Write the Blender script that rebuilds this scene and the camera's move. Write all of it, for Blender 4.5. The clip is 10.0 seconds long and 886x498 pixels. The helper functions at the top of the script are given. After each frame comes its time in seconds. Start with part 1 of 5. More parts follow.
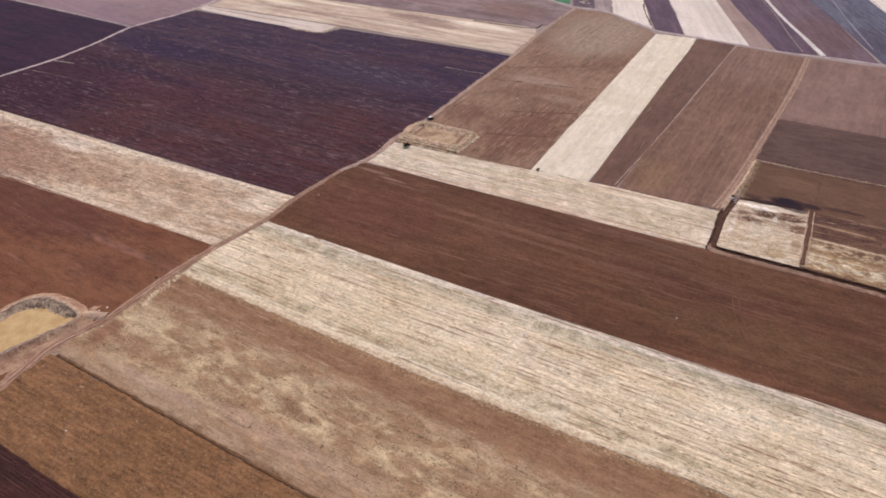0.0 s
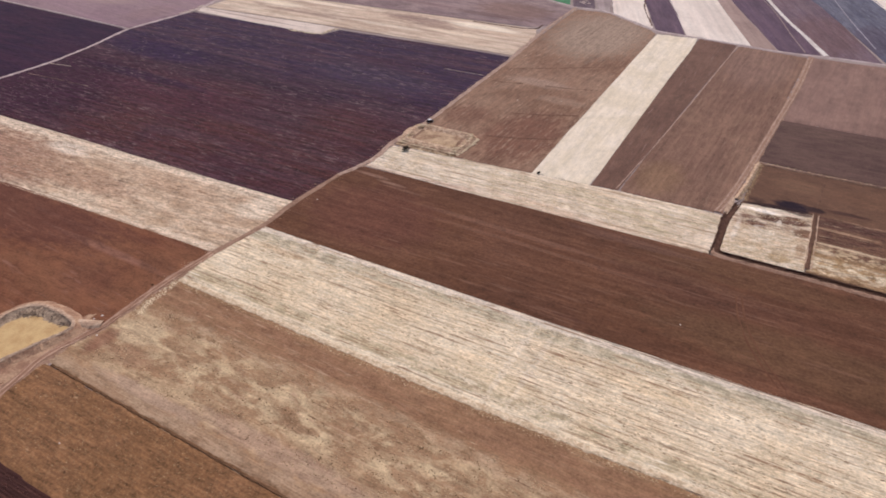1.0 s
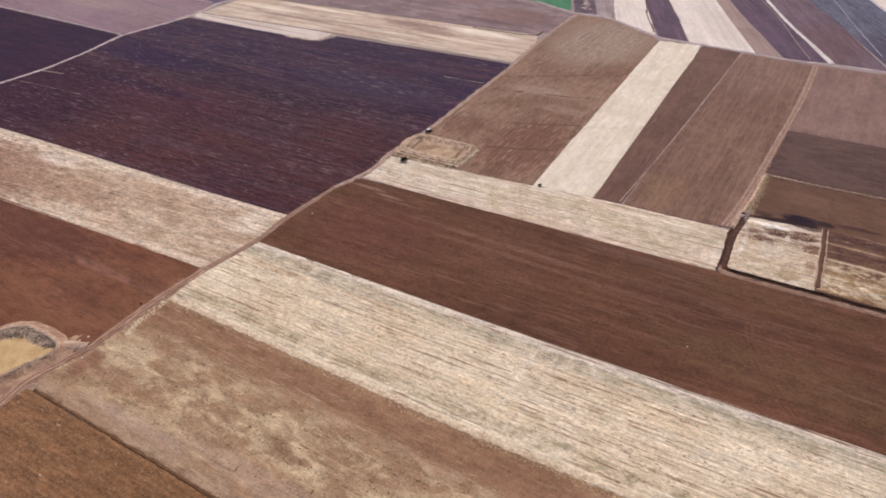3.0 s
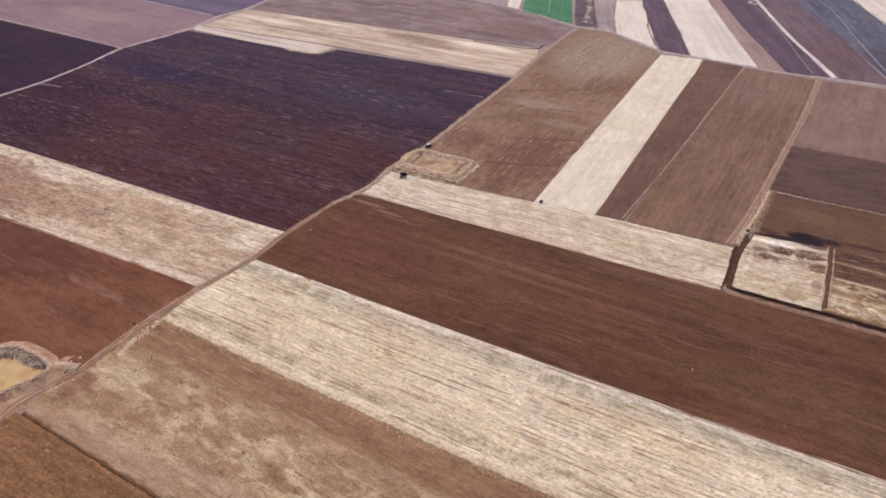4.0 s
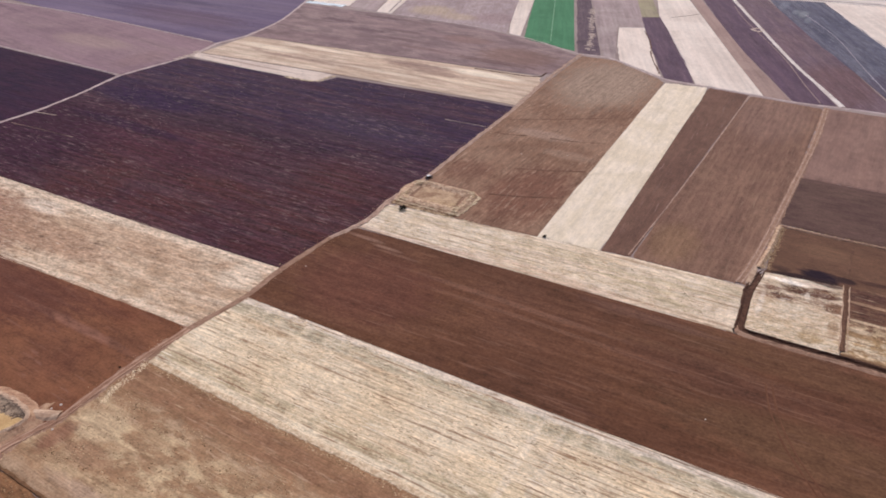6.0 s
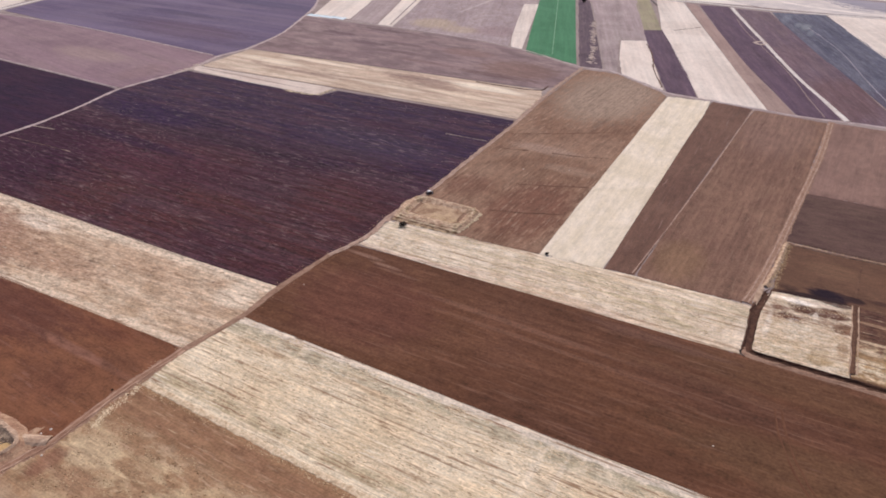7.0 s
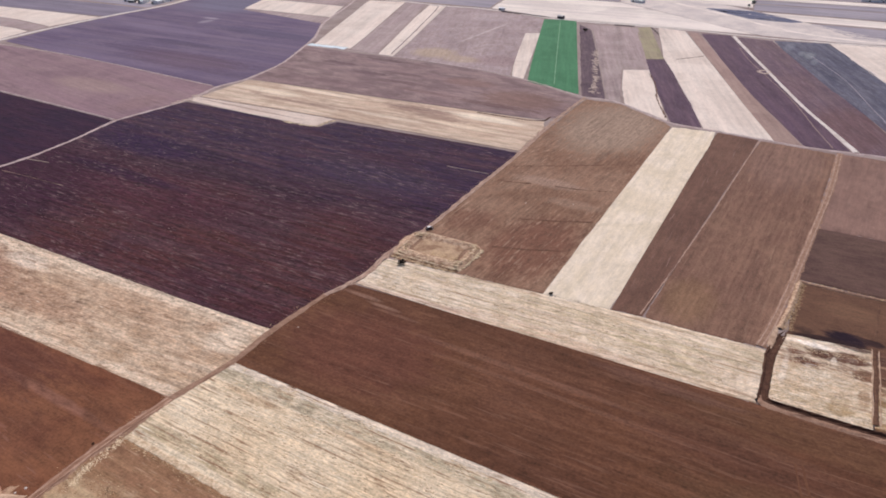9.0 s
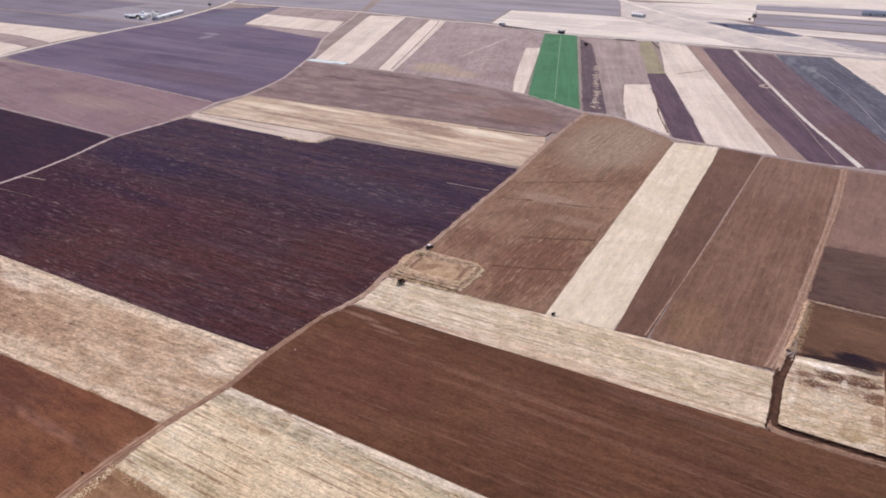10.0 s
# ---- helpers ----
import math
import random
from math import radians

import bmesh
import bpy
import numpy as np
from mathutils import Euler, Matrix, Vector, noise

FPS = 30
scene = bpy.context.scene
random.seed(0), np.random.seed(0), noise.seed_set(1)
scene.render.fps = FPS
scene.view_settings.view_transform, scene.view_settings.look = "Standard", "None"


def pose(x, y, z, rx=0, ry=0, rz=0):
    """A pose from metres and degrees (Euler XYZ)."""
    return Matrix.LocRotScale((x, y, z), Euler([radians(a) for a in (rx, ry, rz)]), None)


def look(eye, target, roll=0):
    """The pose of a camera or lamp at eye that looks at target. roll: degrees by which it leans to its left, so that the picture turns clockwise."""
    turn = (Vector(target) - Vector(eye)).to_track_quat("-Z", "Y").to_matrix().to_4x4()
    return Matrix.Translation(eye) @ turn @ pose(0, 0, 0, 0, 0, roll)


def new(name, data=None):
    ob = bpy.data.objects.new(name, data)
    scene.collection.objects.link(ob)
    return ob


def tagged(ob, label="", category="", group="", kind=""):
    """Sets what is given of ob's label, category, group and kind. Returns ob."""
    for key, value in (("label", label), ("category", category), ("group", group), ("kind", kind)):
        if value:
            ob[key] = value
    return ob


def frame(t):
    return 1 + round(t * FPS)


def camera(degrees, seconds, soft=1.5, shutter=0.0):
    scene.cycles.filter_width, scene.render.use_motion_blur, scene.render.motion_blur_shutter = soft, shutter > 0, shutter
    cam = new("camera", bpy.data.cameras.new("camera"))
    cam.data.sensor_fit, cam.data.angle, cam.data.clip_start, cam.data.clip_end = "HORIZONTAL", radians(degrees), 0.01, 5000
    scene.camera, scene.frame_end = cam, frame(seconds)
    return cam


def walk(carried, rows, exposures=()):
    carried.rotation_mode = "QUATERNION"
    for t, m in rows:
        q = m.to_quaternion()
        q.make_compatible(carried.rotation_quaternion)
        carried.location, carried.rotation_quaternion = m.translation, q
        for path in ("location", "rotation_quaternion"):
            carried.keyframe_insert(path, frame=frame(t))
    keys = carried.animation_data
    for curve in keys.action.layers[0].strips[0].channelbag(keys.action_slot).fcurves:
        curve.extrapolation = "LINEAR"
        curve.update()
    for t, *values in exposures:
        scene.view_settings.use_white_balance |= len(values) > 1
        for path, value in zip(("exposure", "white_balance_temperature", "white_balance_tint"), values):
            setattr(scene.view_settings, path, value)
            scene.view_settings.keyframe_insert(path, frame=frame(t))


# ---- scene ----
cam = camera(66.4, 10.0, 1.8)
PATH = [
    (0, (0.009, -0.006, 149.997), (-0.824, 1.415, 148.861), -0.1),
    (0.5, (-0.949, 1.814, 149.99), (-1.782, 3.234, 148.854), -0.2),
    (1, (-1.924, 3.681, 149.99), (-2.757, 5.1, 148.853), -0.3),
    (1.5, (-2.97, 5.682, 149.976), (-3.804, 7.101, 148.839), -0.3),
    (2, (-4.046, 7.796, 149.988), (-4.88, 9.214, 148.851), -0.3),
    (2.5, (-5.207, 10.007, 150.02), (-6.04, 11.426, 148.883), -0.3),
    (4, (-8.845, 17.082, 150.058), (-9.689, 18.518, 148.951), -0.2),
    (4.5, (-10.188, 19.647, 150.082), (-11.038, 21.089, 148.989), -0.2),
    (5, (-11.474, 22.185, 150.126), (-12.329, 23.634, 149.045), -0.2),
    (5.5, (-12.773, 24.737, 150.159), (-13.633, 26.193, 149.091), -0.2),
    (7, (-16.728, 32.446, 150.47), (-17.604, 33.919, 149.441), -0.2),
    (7.5, (-18.066, 35.129, 150.569), (-18.948, 36.609, 149.553), -0.3),
    (8, (-19.46, 37.865, 150.661), (-20.348, 39.352, 149.661), -0.3),
    (8.5, (-20.692, 40.434, 150.725), (-21.587, 41.927, 149.739), -0.4),
    (9, (-22.031, 43.172, 150.763), (-22.931, 44.673, 149.795), -0.4),
    (9.5, (-23.294, 45.737, 150.785), (-24.2, 47.244, 149.831), -0.5),
    (10, (-24.62, 48.485, 150.801), (-25.532, 49.999, 149.866), -0.6),
]
walk(cam, [(t, look(eye, target, roll)) for t, eye, target, roll in PATH], exposures=[(0, -0.23, 6060, 15)])

# ---- light ----
SUN_AZIMUTH, SUN_HEIGHT = radians(-28), radians(44)
world = bpy.data.worlds.new("sky")
scene.world = world
world.use_nodes = True
sky = world.node_tree.nodes.new("ShaderNodeTexSky")
sky.sky_type, sky.sun_disc = "NISHITA", False
sky.sun_elevation, sky.sun_rotation = SUN_HEIGHT, SUN_AZIMUTH
sky.dust_density, sky.air_density = 4.0, 0.8
background = world.node_tree.nodes["Background"]
background.inputs[1].default_value = 0.12
world.node_tree.links.new(sky.outputs[0], background.inputs[0])

sun = new("sun", bpy.data.lights.new("sun", "SUN"))
sun.data.energy, sun.data.angle, sun.data.color = 3.0, radians(0.6), (1.0, 0.94, 0.88)
sun.matrix_world = look((0, 0, 400), (-math.sin(SUN_AZIMUTH) * 100, -math.cos(SUN_AZIMUTH) * 100, 400 - 100 * math.tan(SUN_HEIGHT)))

# ---- materials ----
rng = np.random.default_rng(7)


def srgb(r, g, b):
    """Linear colour from display values of 0 to 255."""
    return tuple(((v / 255 + 0.055) / 1.055) ** 2.4 if v > 10 else v / 255 / 12.92 for v in (r, g, b)) + (1.0,)


class Nodes:
    """A small builder for node materials."""

    def __init__(self, name, rough=0.95):
        self.material = bpy.data.materials.new(name)
        self.material.use_nodes = True
        self.tree = self.material.node_tree
        self.shader = self.tree.nodes["Principled BSDF"]
        self.shader.inputs["Roughness"].default_value = rough
        self.shader.inputs["Specular IOR Level"].default_value = 0.15
        self.coords = self.tree.nodes.new("ShaderNodeTexCoord").outputs["Object"]

    def link(self, a, b):
        self.tree.links.new(a, b)

    def put(self, socket, value):
        if isinstance(value, (int, float, tuple, list)):
            socket.default_value = value
        else:
            self.link(value, socket)

    def mapped(self, deg=0.0, scale=(1, 1, 1), shift=(0, 0, 0)):
        turn = self.tree.nodes.new("ShaderNodeMapping")
        turn.inputs["Rotation"].default_value = (0, 0, -radians(deg))
        self.link(self.coords, turn.inputs["Vector"])
        size = self.tree.nodes.new("ShaderNodeMapping")
        size.inputs["Scale"].default_value, size.inputs["Location"].default_value = scale, shift
        self.link(turn.outputs[0], size.inputs["Vector"])
        return size.outputs[0]

    def noise(self, vector, scale=1.0, detail=5.0, rough=0.55, distortion=0.0):
        n = self.tree.nodes.new("ShaderNodeTexNoise")
        n.inputs["Scale"].default_value, n.inputs["Detail"].default_value = scale, detail
        n.inputs["Roughness"].default_value, n.inputs["Distortion"].default_value = rough, distortion
        self.link(vector, n.inputs["Vector"])
        return n.outputs["Fac"]

    def ramp(self, value, low, high, to_low=0.0, to_high=1.0):
        n = self.tree.nodes.new("ShaderNodeMapRange")
        n.interpolation_type = "SMOOTHSTEP"
        for i, v in enumerate((value, low, high, to_low, to_high)):
            self.put(n.inputs[i], v)
        return n.outputs[0]

    def math(self, kind, a, b=0.0):
        n = self.tree.nodes.new("ShaderNodeMath")
        n.operation = kind
        self.put(n.inputs[0], a)
        self.put(n.inputs[1], b)
        return n.outputs[0]

    def mix(self, factor, a, b, blend="MIX"):
        n = self.tree.nodes.new("ShaderNodeMix")
        n.data_type, n.blend_type = "RGBA", blend
        self.put(n.inputs[0], factor)
        self.put(n.inputs[6], a)
        self.put(n.inputs[7], b)
        return n.outputs[2]

    def axis(self, vector, index):
        n = self.tree.nodes.new("ShaderNodeSeparateXYZ")
        self.link(vector, n.inputs[0])
        return n.outputs[index]

    def finish(self, colour, height=None, depth=0.1):
        self.put(self.shader.inputs["Base Color"], colour)
        if height is not None:
            bump = self.tree.nodes.new("ShaderNodeBump")
            bump.inputs["Distance"].default_value = depth
            bump.inputs["Strength"].default_value = 0.8
            self.link(height, bump.inputs["Height"])
            self.link(bump.outputs[0], self.shader.inputs["Normal"])
        return self.material


def soil(name, base, other, light, deg=0, patch=45, width=0.9, length=26, streak=0.5, bands=0.5, grain=0.5, fine=0.45,
         speck=None, share=0.0, glint=None, glints=0.0, zones=None, stains=(), strokes=0.0, depth=0.1, gleam=None, dash=0.03, mottle=(24, 7),
         clod=0.0, swath=None, drill=None, margins=()):
    """Tilled or stubbled land: broad patches, drill rows along deg, long passes of the machine, clods and grain.
    speck, glint: colours of short dark and light dashes along the rows, and how many.
    zones: rows of (across, colour, half width, strength, mottled), bands of another colour that lie along the rows.
    stains: (x, y, half x, half y, colour, strength); strokes: strength of long thin furrow lines in the speck colour;
    gleam: (colour, strength) of long thin pale lines, gathered in swathes; dash: how short the dashes are;
    mottle: size of the blotches in mottled zones; clod: strength of metre-sized lumps;
    swath: (colour, strength, length, width) of broad soft swathes along the rows;
    drill: (spacing, strength) of regular, broken drill rows; margins: (line, offset, colour, half width, strength, mottled),
    strips of another colour that follow a field edge given as points with rising x."""
    n = Nodes(name)
    seed = float(len(bpy.data.materials)) * 37.3
    flat = n.mapped(0, (1, 1, 0), (seed, seed, 0))
    rows = n.mapped(deg, (1 / length, 1 / width, 0), (seed, 0, 0))
    passes = n.mapped(deg, (1 / (length * 6), 1 / (width * 8), 0), (0, seed, 0))
    large = n.noise(flat, 1 / patch, 7, 0.62, 0.6)
    lines = n.noise(rows, 1.0, 5, 0.65, 0.15)
    wide = n.noise(passes, 1.0, 5, 0.65, 0.2)
    small = n.noise(flat, 1 / fine, 4, 0.7)
    middle = n.noise(n.mapped(deg, (1 / 7.0, 1 / 3.2, 0), (seed, seed, 0)), 1.0, 5, 0.68)
    colour = n.mix(n.ramp(large, 0.38, 0.62), srgb(*base), srgb(*other))
    if zones:
        across = n.axis(n.mapped(deg), 1)
        across = n.math("ADD", across, n.math("MULTIPLY", n.math("SUBTRACT", middle, 0.5), 9.0))
        across = n.math("ADD", across, n.math("MULTIPLY", n.math("SUBTRACT", large, 0.5), patch * 0.35))
        blotch = n.noise(n.mapped(deg, (1 / mottle[0], 1 / mottle[1], 0), (seed, 5, 0)), 1.0, 6, 0.62, 0.3)
        for place, tone, half, strength, mottled in zones:
            far = n.math("ABSOLUTE", n.math("SUBTRACT", across, place))
            cover = n.math("MULTIPLY", n.ramp(far, half * 0.5, half * 1.3, strength, 0.0), n.ramp(blotch, 0.42, 0.58, 0.05, 1.0) if mottled else n.ramp(middle, 0.25, 0.5, 0.55, 1.0))
            colour = n.mix(cover, colour, srgb(*tone))
    for edge, offset, tone, half, strength, mottled in margins:
        place, x = edge[0][1] + offset, n.axis(n.mapped(0), 0)
        steps = [(b[1] - a[1]) / (b[0] - a[0]) for a, b in zip(edge, edge[1:])]
        for (x0, _), turn in zip(edge, [steps[0]] + [q - p for p, q in zip(steps, steps[1:])]):
            place = n.math("ADD", n.math("MULTIPLY", n.math("MAXIMUM", n.math("SUBTRACT", x, x0), 0.0), turn), place)
        far = n.math("ABSOLUTE", n.math("ADD", n.math("SUBTRACT", n.axis(n.mapped(0), 1), place), n.math("MULTIPLY", n.math("SUBTRACT", middle, 0.5), 4.0)))
        spots = n.noise(n.mapped(deg, (1 / mottle[0], 1 / mottle[1], 0), (seed, 63, 0)), 1.0, 5, 0.62, 0.3)
        colour = n.mix(n.math("MULTIPLY", n.ramp(far, half * 0.6, half * 1.25, strength, 0.0), n.ramp(spots, 0.4, 0.56, 0.15, 1.0) if mottled else n.ramp(middle, 0.25, 0.5, 0.6, 1.0)), colour, srgb(*tone))
    colour = n.mix(n.math("MULTIPLY", n.ramp(wide, 0.44, 0.64), bands), colour, srgb(*other))
    if swath:
        sweep_noise = n.noise(n.mapped(deg, (1 / swath[2], 1 / swath[3], 0), (seed, 41, 0)), 1.0, 4, 0.55, 0.4)
        colour = n.mix(n.ramp(sweep_noise, 0.44, 0.6, 0.0, swath[1]), colour, srgb(*swath[0]))
    spot = n.mapped(0)
    for x, y, rx, ry, tone, strength in stains:
        dx = n.math("MULTIPLY", n.math("SUBTRACT", n.axis(spot, 0), x), 1 / rx)
        dy = n.math("MULTIPLY", n.math("SUBTRACT", n.axis(spot, 1), y), 1 / ry)
        far = n.math("SQRT", n.math("ADD", n.math("MULTIPLY", dx, dx), n.math("MULTIPLY", dy, dy)))
        far = n.math("ADD", far, n.math("MULTIPLY", n.math("SUBTRACT", middle, 0.5), 1.2))
        colour = n.mix(n.ramp(far, 0.55, 1.15, strength, 0.0), colour, srgb(*tone))
    colour = n.mix(n.math("MULTIPLY", n.ramp(lines, 0.5, 0.7), streak), colour, srgb(*light))
    dark = n.mix(n.math("MULTIPLY", n.ramp(lines, 0.5, 0.3), streak), (1, 1, 1, 1), (0.58, 0.53, 0.51, 1))
    colour = n.mix(1.0, colour, dark, "MULTIPLY")
    tone = n.math("ADD", n.math("MULTIPLY", n.math("SUBTRACT", small, 0.5), grain * 1.3), n.math("MULTIPLY", n.math("SUBTRACT", middle, 0.5), grain * 1.2))
    tone = n.math("ADD", tone, n.math("MULTIPLY", n.math("SUBTRACT", wide, 0.5), bands * 1.5))
    furrows = n.noise(n.mapped(deg, (0.6 / length, 0.42 / width, 0), (seed, 17, 0)), 1.0, 4, 0.6, 0.1)
    tone = n.math("ADD", tone, n.math("MULTIPLY", n.math("SUBTRACT", furrows, 0.5), streak * 1.8))
    if clod:
        lump = n.noise(n.mapped(deg, (0.5, 0.75, 0), (seed, 19, 0)), 1.0, 3, 0.6)
        tone = n.math("ADD", tone, n.math("MULTIPLY", n.math("SUBTRACT", lump, 0.5), clod * 2.4))
    if drill:
        phase = n.math("ADD", n.math("MULTIPLY", n.axis(n.mapped(deg), 1), 6.2832 / drill[0]), n.math("MULTIPLY", large, 9.0))
        gaps = n.noise(n.mapped(deg, (0.3, 0.8 / drill[0], 0), (seed, 29, 0)), 1.0, 4, 0.65)
        where = n.noise(n.mapped(deg, (1 / 40, 1 / 25, 0), (seed, 83, 0)), 1.0, 3, 0.6)
        rows_seen = n.math("MULTIPLY", n.ramp(gaps, 0.36, 0.6, 0.1, 1.0), n.ramp(where, 0.38, 0.6, 0.25, 1.0))
        tone = n.math("ADD", tone, n.math("MULTIPLY", n.math("MULTIPLY", n.math("SINE", phase), drill[1]), rows_seen))
    tone = n.math("ADD", tone, 1.0)
    colour = n.mix(1.0, colour, n.mix(1.0, (0, 0, 0, 1), tone, "ADD"), "MULTIPLY")
    for k, (shade, amount) in enumerate(((speck, share), (glint, glints))):
        if shade:
            dots = n.noise(n.mapped(deg + k, (dash / width, 0.65 / width, 0), (seed, 3 + 50 * k, 0)), 1.0, 5, 0.66)
            clump = n.noise(n.mapped(deg, (1 / 30, 1 / 9, 0), (seed + 9, 70 * k, 0)), 1.0, 4, 0.6)
            where = n.math("MULTIPLY", n.ramp(dots, 0.65 - amount, 0.76 - amount), n.ramp(clump, 0.4, 0.6, 0.15, 0.95))
            colour = n.mix(where, colour, srgb(*shade))
    if strokes:
        long = n.noise(n.mapped(deg, (0.018, 0.55 / width, 0), (seed, 31, 0)), 1.0, 3, 0.55, 0.05)
        broken = n.noise(n.mapped(deg, (0.09, 0.3, 0), (seed, 77, 0)), 1.0, 3, 0.6)
        where = n.math("MULTIPLY", n.ramp(long, 0.6 - 0.045 * strokes, 0.67 - 0.045 * strokes), n.ramp(broken, 0.42, 0.55, 0.1, strokes))
        colour = n.mix(where, colour, srgb(*speck))
    if gleam:
        thin = n.noise(n.mapped(deg, (0.055 * dash / 0.03, 0.62 / width ** 0.5, 0), (seed, 53, 0)), 1.0, 4, 0.7, 0.05)
        swathe = n.noise(n.mapped(deg, (1 / 90, 1 / 22, 0), (seed, 91, 0)), 1.0, 4, 0.6, 0.2)
        where = n.math("MULTIPLY", n.ramp(thin, 0.55, 0.66), n.ramp(swathe, 0.44, 0.6, 0.12, gleam[1]))
        colour = n.mix(where, colour, srgb(*gleam[0]))
    height = n.math("ADD", n.math("MULTIPLY", lines, 0.7), small)
    return n.finish(colour, height, depth)


def earth(name, base, other, fine=0.5, patch=6.0, grain=0.5, rough=0.95, depth=0.1):
    """Bare, unsorted ground: dust, banks, tracks, dry scrub."""
    n = Nodes(name, rough)
    seed = float(len(bpy.data.materials)) * 23.7
    flat = n.mapped(0, (1, 1, 1), (seed, seed, 0))
    colour = n.mix(n.ramp(n.noise(flat, 1 / patch, 6, 0.65, 0.3), 0.35, 0.66), srgb(*base), srgb(*other))
    small = n.noise(flat, 1 / fine, 4, 0.7)
    tone = n.math("ADD", n.math("MULTIPLY", n.math("SUBTRACT", small, 0.5), grain * 1.5), 1.0)
    colour = n.mix(1.0, colour, n.mix(1.0, (0, 0, 0, 1), tone, "ADD"), "MULTIPLY")
    return n.finish(colour, small, depth)


def leafy(name, base, other):
    """Dry or green plant matter, varied from clump to clump."""
    n = Nodes(name, 0.85)
    geometry = n.tree.nodes.new("ShaderNodeNewGeometry")
    colour = n.mix(geometry.outputs["Random Per Island"], srgb(*base), srgb(*other))
    return n.finish(colour)


def painted(name, colour, rough=0.5, dirt=0.25):
    """Painted sheet or render, streaked with dust."""
    n = Nodes(name, rough)
    stain = n.noise(n.mapped(0, (1, 1, 0.3)), 0.4, 5, 0.65)
    return n.finish(n.mix(n.math("MULTIPLY", n.ramp(stain, 0.4, 0.75), dirt * 2), srgb(*colour), srgb(120, 105, 92)))


M_GROUND = earth("dusty_ground", (158, 141, 133), (140, 121, 113), 0.9, 30, 0.4)
M_TRACK = earth("track_dust", (184, 154, 134), (150, 120, 102), 0.8, 3.0, 0.9)
M_TRACK_RED = earth("track_red_earth", (160, 124, 100), (138, 101, 80), 0.4, 4, 0.4)
M_RUT = earth("rut_red_dust", (192, 157, 132), (164, 128, 105), 0.4, 4, 0.5)
M_RUTPALE = earth("rut_pale_dust", (196, 168, 148), (168, 138, 118), 0.4, 3, 0.7)
M_WHEEL = earth("wheel_marked_soil", (108, 72, 52), (99, 64, 46), 0.5, 6, 0.5)
M_BEATEN = earth("beaten_chalky_dust", (222, 200, 168), (186, 158, 126), 0.6, 1.8, 0.9)
M_DRAIN = earth("drain_soil", (120, 88, 62), (98, 70, 48), 0.5, 3, 0.6)
M_ROSELINE = earth("rosy_worn_line", (148, 127, 122), (130, 108, 104), 0.6, 4, 0.5)
M_CROPLINE = earth("pale_crop_line", (132, 166, 132), (112, 150, 114), 0.5, 4, 0.4)
M_PALE_TRACK = earth("track_chalk", (222, 211, 200), (198, 184, 172), 0.5, 8, 0.3)
M_FARTRACK = earth("pinkish_track_dust", (194, 174, 166), (170, 149, 142), 0.8, 5, 0.6)
M_MARGIN = earth("margin_straw", (212, 192, 168), (186, 162, 138), 0.5, 3, 0.7)
M_DITCH = earth("ditch_soil", (92, 64, 49), (72, 48, 38), 0.5, 2.5, 0.6)
M_BASINFLOOR = earth("basin_floor", (192, 163, 130), (144, 112, 88), 0.6, 7.0, 0.7)
M_PONDSLOPE = earth("scrubby_grey_slope", (190, 164, 136), (128, 106, 88), 0.7, 1.8, 1.0)
M_POND_VERGE = earth("weedy_verge", (180, 146, 116), (144, 108, 86), 0.6, 4.0, 0.9)
M_BANK = earth("bank_earth", (196, 168, 142), (164, 134, 110), 0.6, 2.5, 0.7)
M_ENCBANK = earth("pale_straw_bank", (208, 178, 148), (156, 122, 96), 0.6, 1.6, 1.0)
M_DITCHEDGE = earth("ditch_edge", (112, 82, 64), (90, 63, 49), 0.5, 2.0, 0.7)
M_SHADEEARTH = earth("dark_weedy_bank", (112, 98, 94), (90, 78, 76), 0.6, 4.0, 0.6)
M_VERGE = earth("trodden_verge", (162, 130, 108), (138, 106, 86), 0.5, 3, 0.6)
M_RIVER = earth("dry_riverbed", (214, 200, 188), (192, 179, 172), 2.0, 25, 0.35)

M_A = soil("ploughed_near", (70, 42, 36), (56, 33, 30), (98, 66, 54), 0, 20, 0.7, 12, 0.45, 0.4, 1.0, 0.8)
M_B = soil("weedy_fallow", (132, 94, 64), (124, 88, 58), (148, 110, 78), 0, 22, 0.9, 5, 0.35, 0.3, 1.4, 0.8, (92, 66, 42), 0.07, (182, 146, 110), 0.05, gleam=((166, 130, 96), 0.35), dash=0.2, clod=0.4, drill=(1.5, 0.14))
M_C = soil("thin_stubble", (144, 108, 78), (156, 122, 90), (172, 138, 108), 0.2, 14, 0.6, 5, 0.14, 0.35, 1.0, 0.8, (104, 72, 52), 0.05, (198, 172, 136), 0.05,
           [(96, (158, 126, 96), 19, 0.6, False), (97, (202, 176, 138), 14, 0.92, True), (86, (190, 160, 124), 6, 0.7, True), (119, (141, 104, 78), 6.0, 0.97, False), (110, (182, 152, 122), 2.6, 0.6, True), (77.6, (172, 144, 116), 3.0, 0.85, False)],
           [(-174, 99, 10, 7, (200, 174, 138), 0.75), (-182, 90, 4, 7, (138, 98, 76), 0.8), (-168, 90, 12, 4, (142, 106, 80), 0.7), (-100, 84, 40, 4, (170, 140, 116), 0.7), (-150, 81, 26, 2.5, (178, 150, 126), 0.7)],
           0.25, gleam=((196, 164, 134), 0.55), dash=0.05, mottle=(10, 5.5), clod=0.25, swath=((136, 101, 73), 0.45, 16, 6))
STRAW_NORTH = [(-190, 168.1), (-52, 170.8), (120, 178.8)]
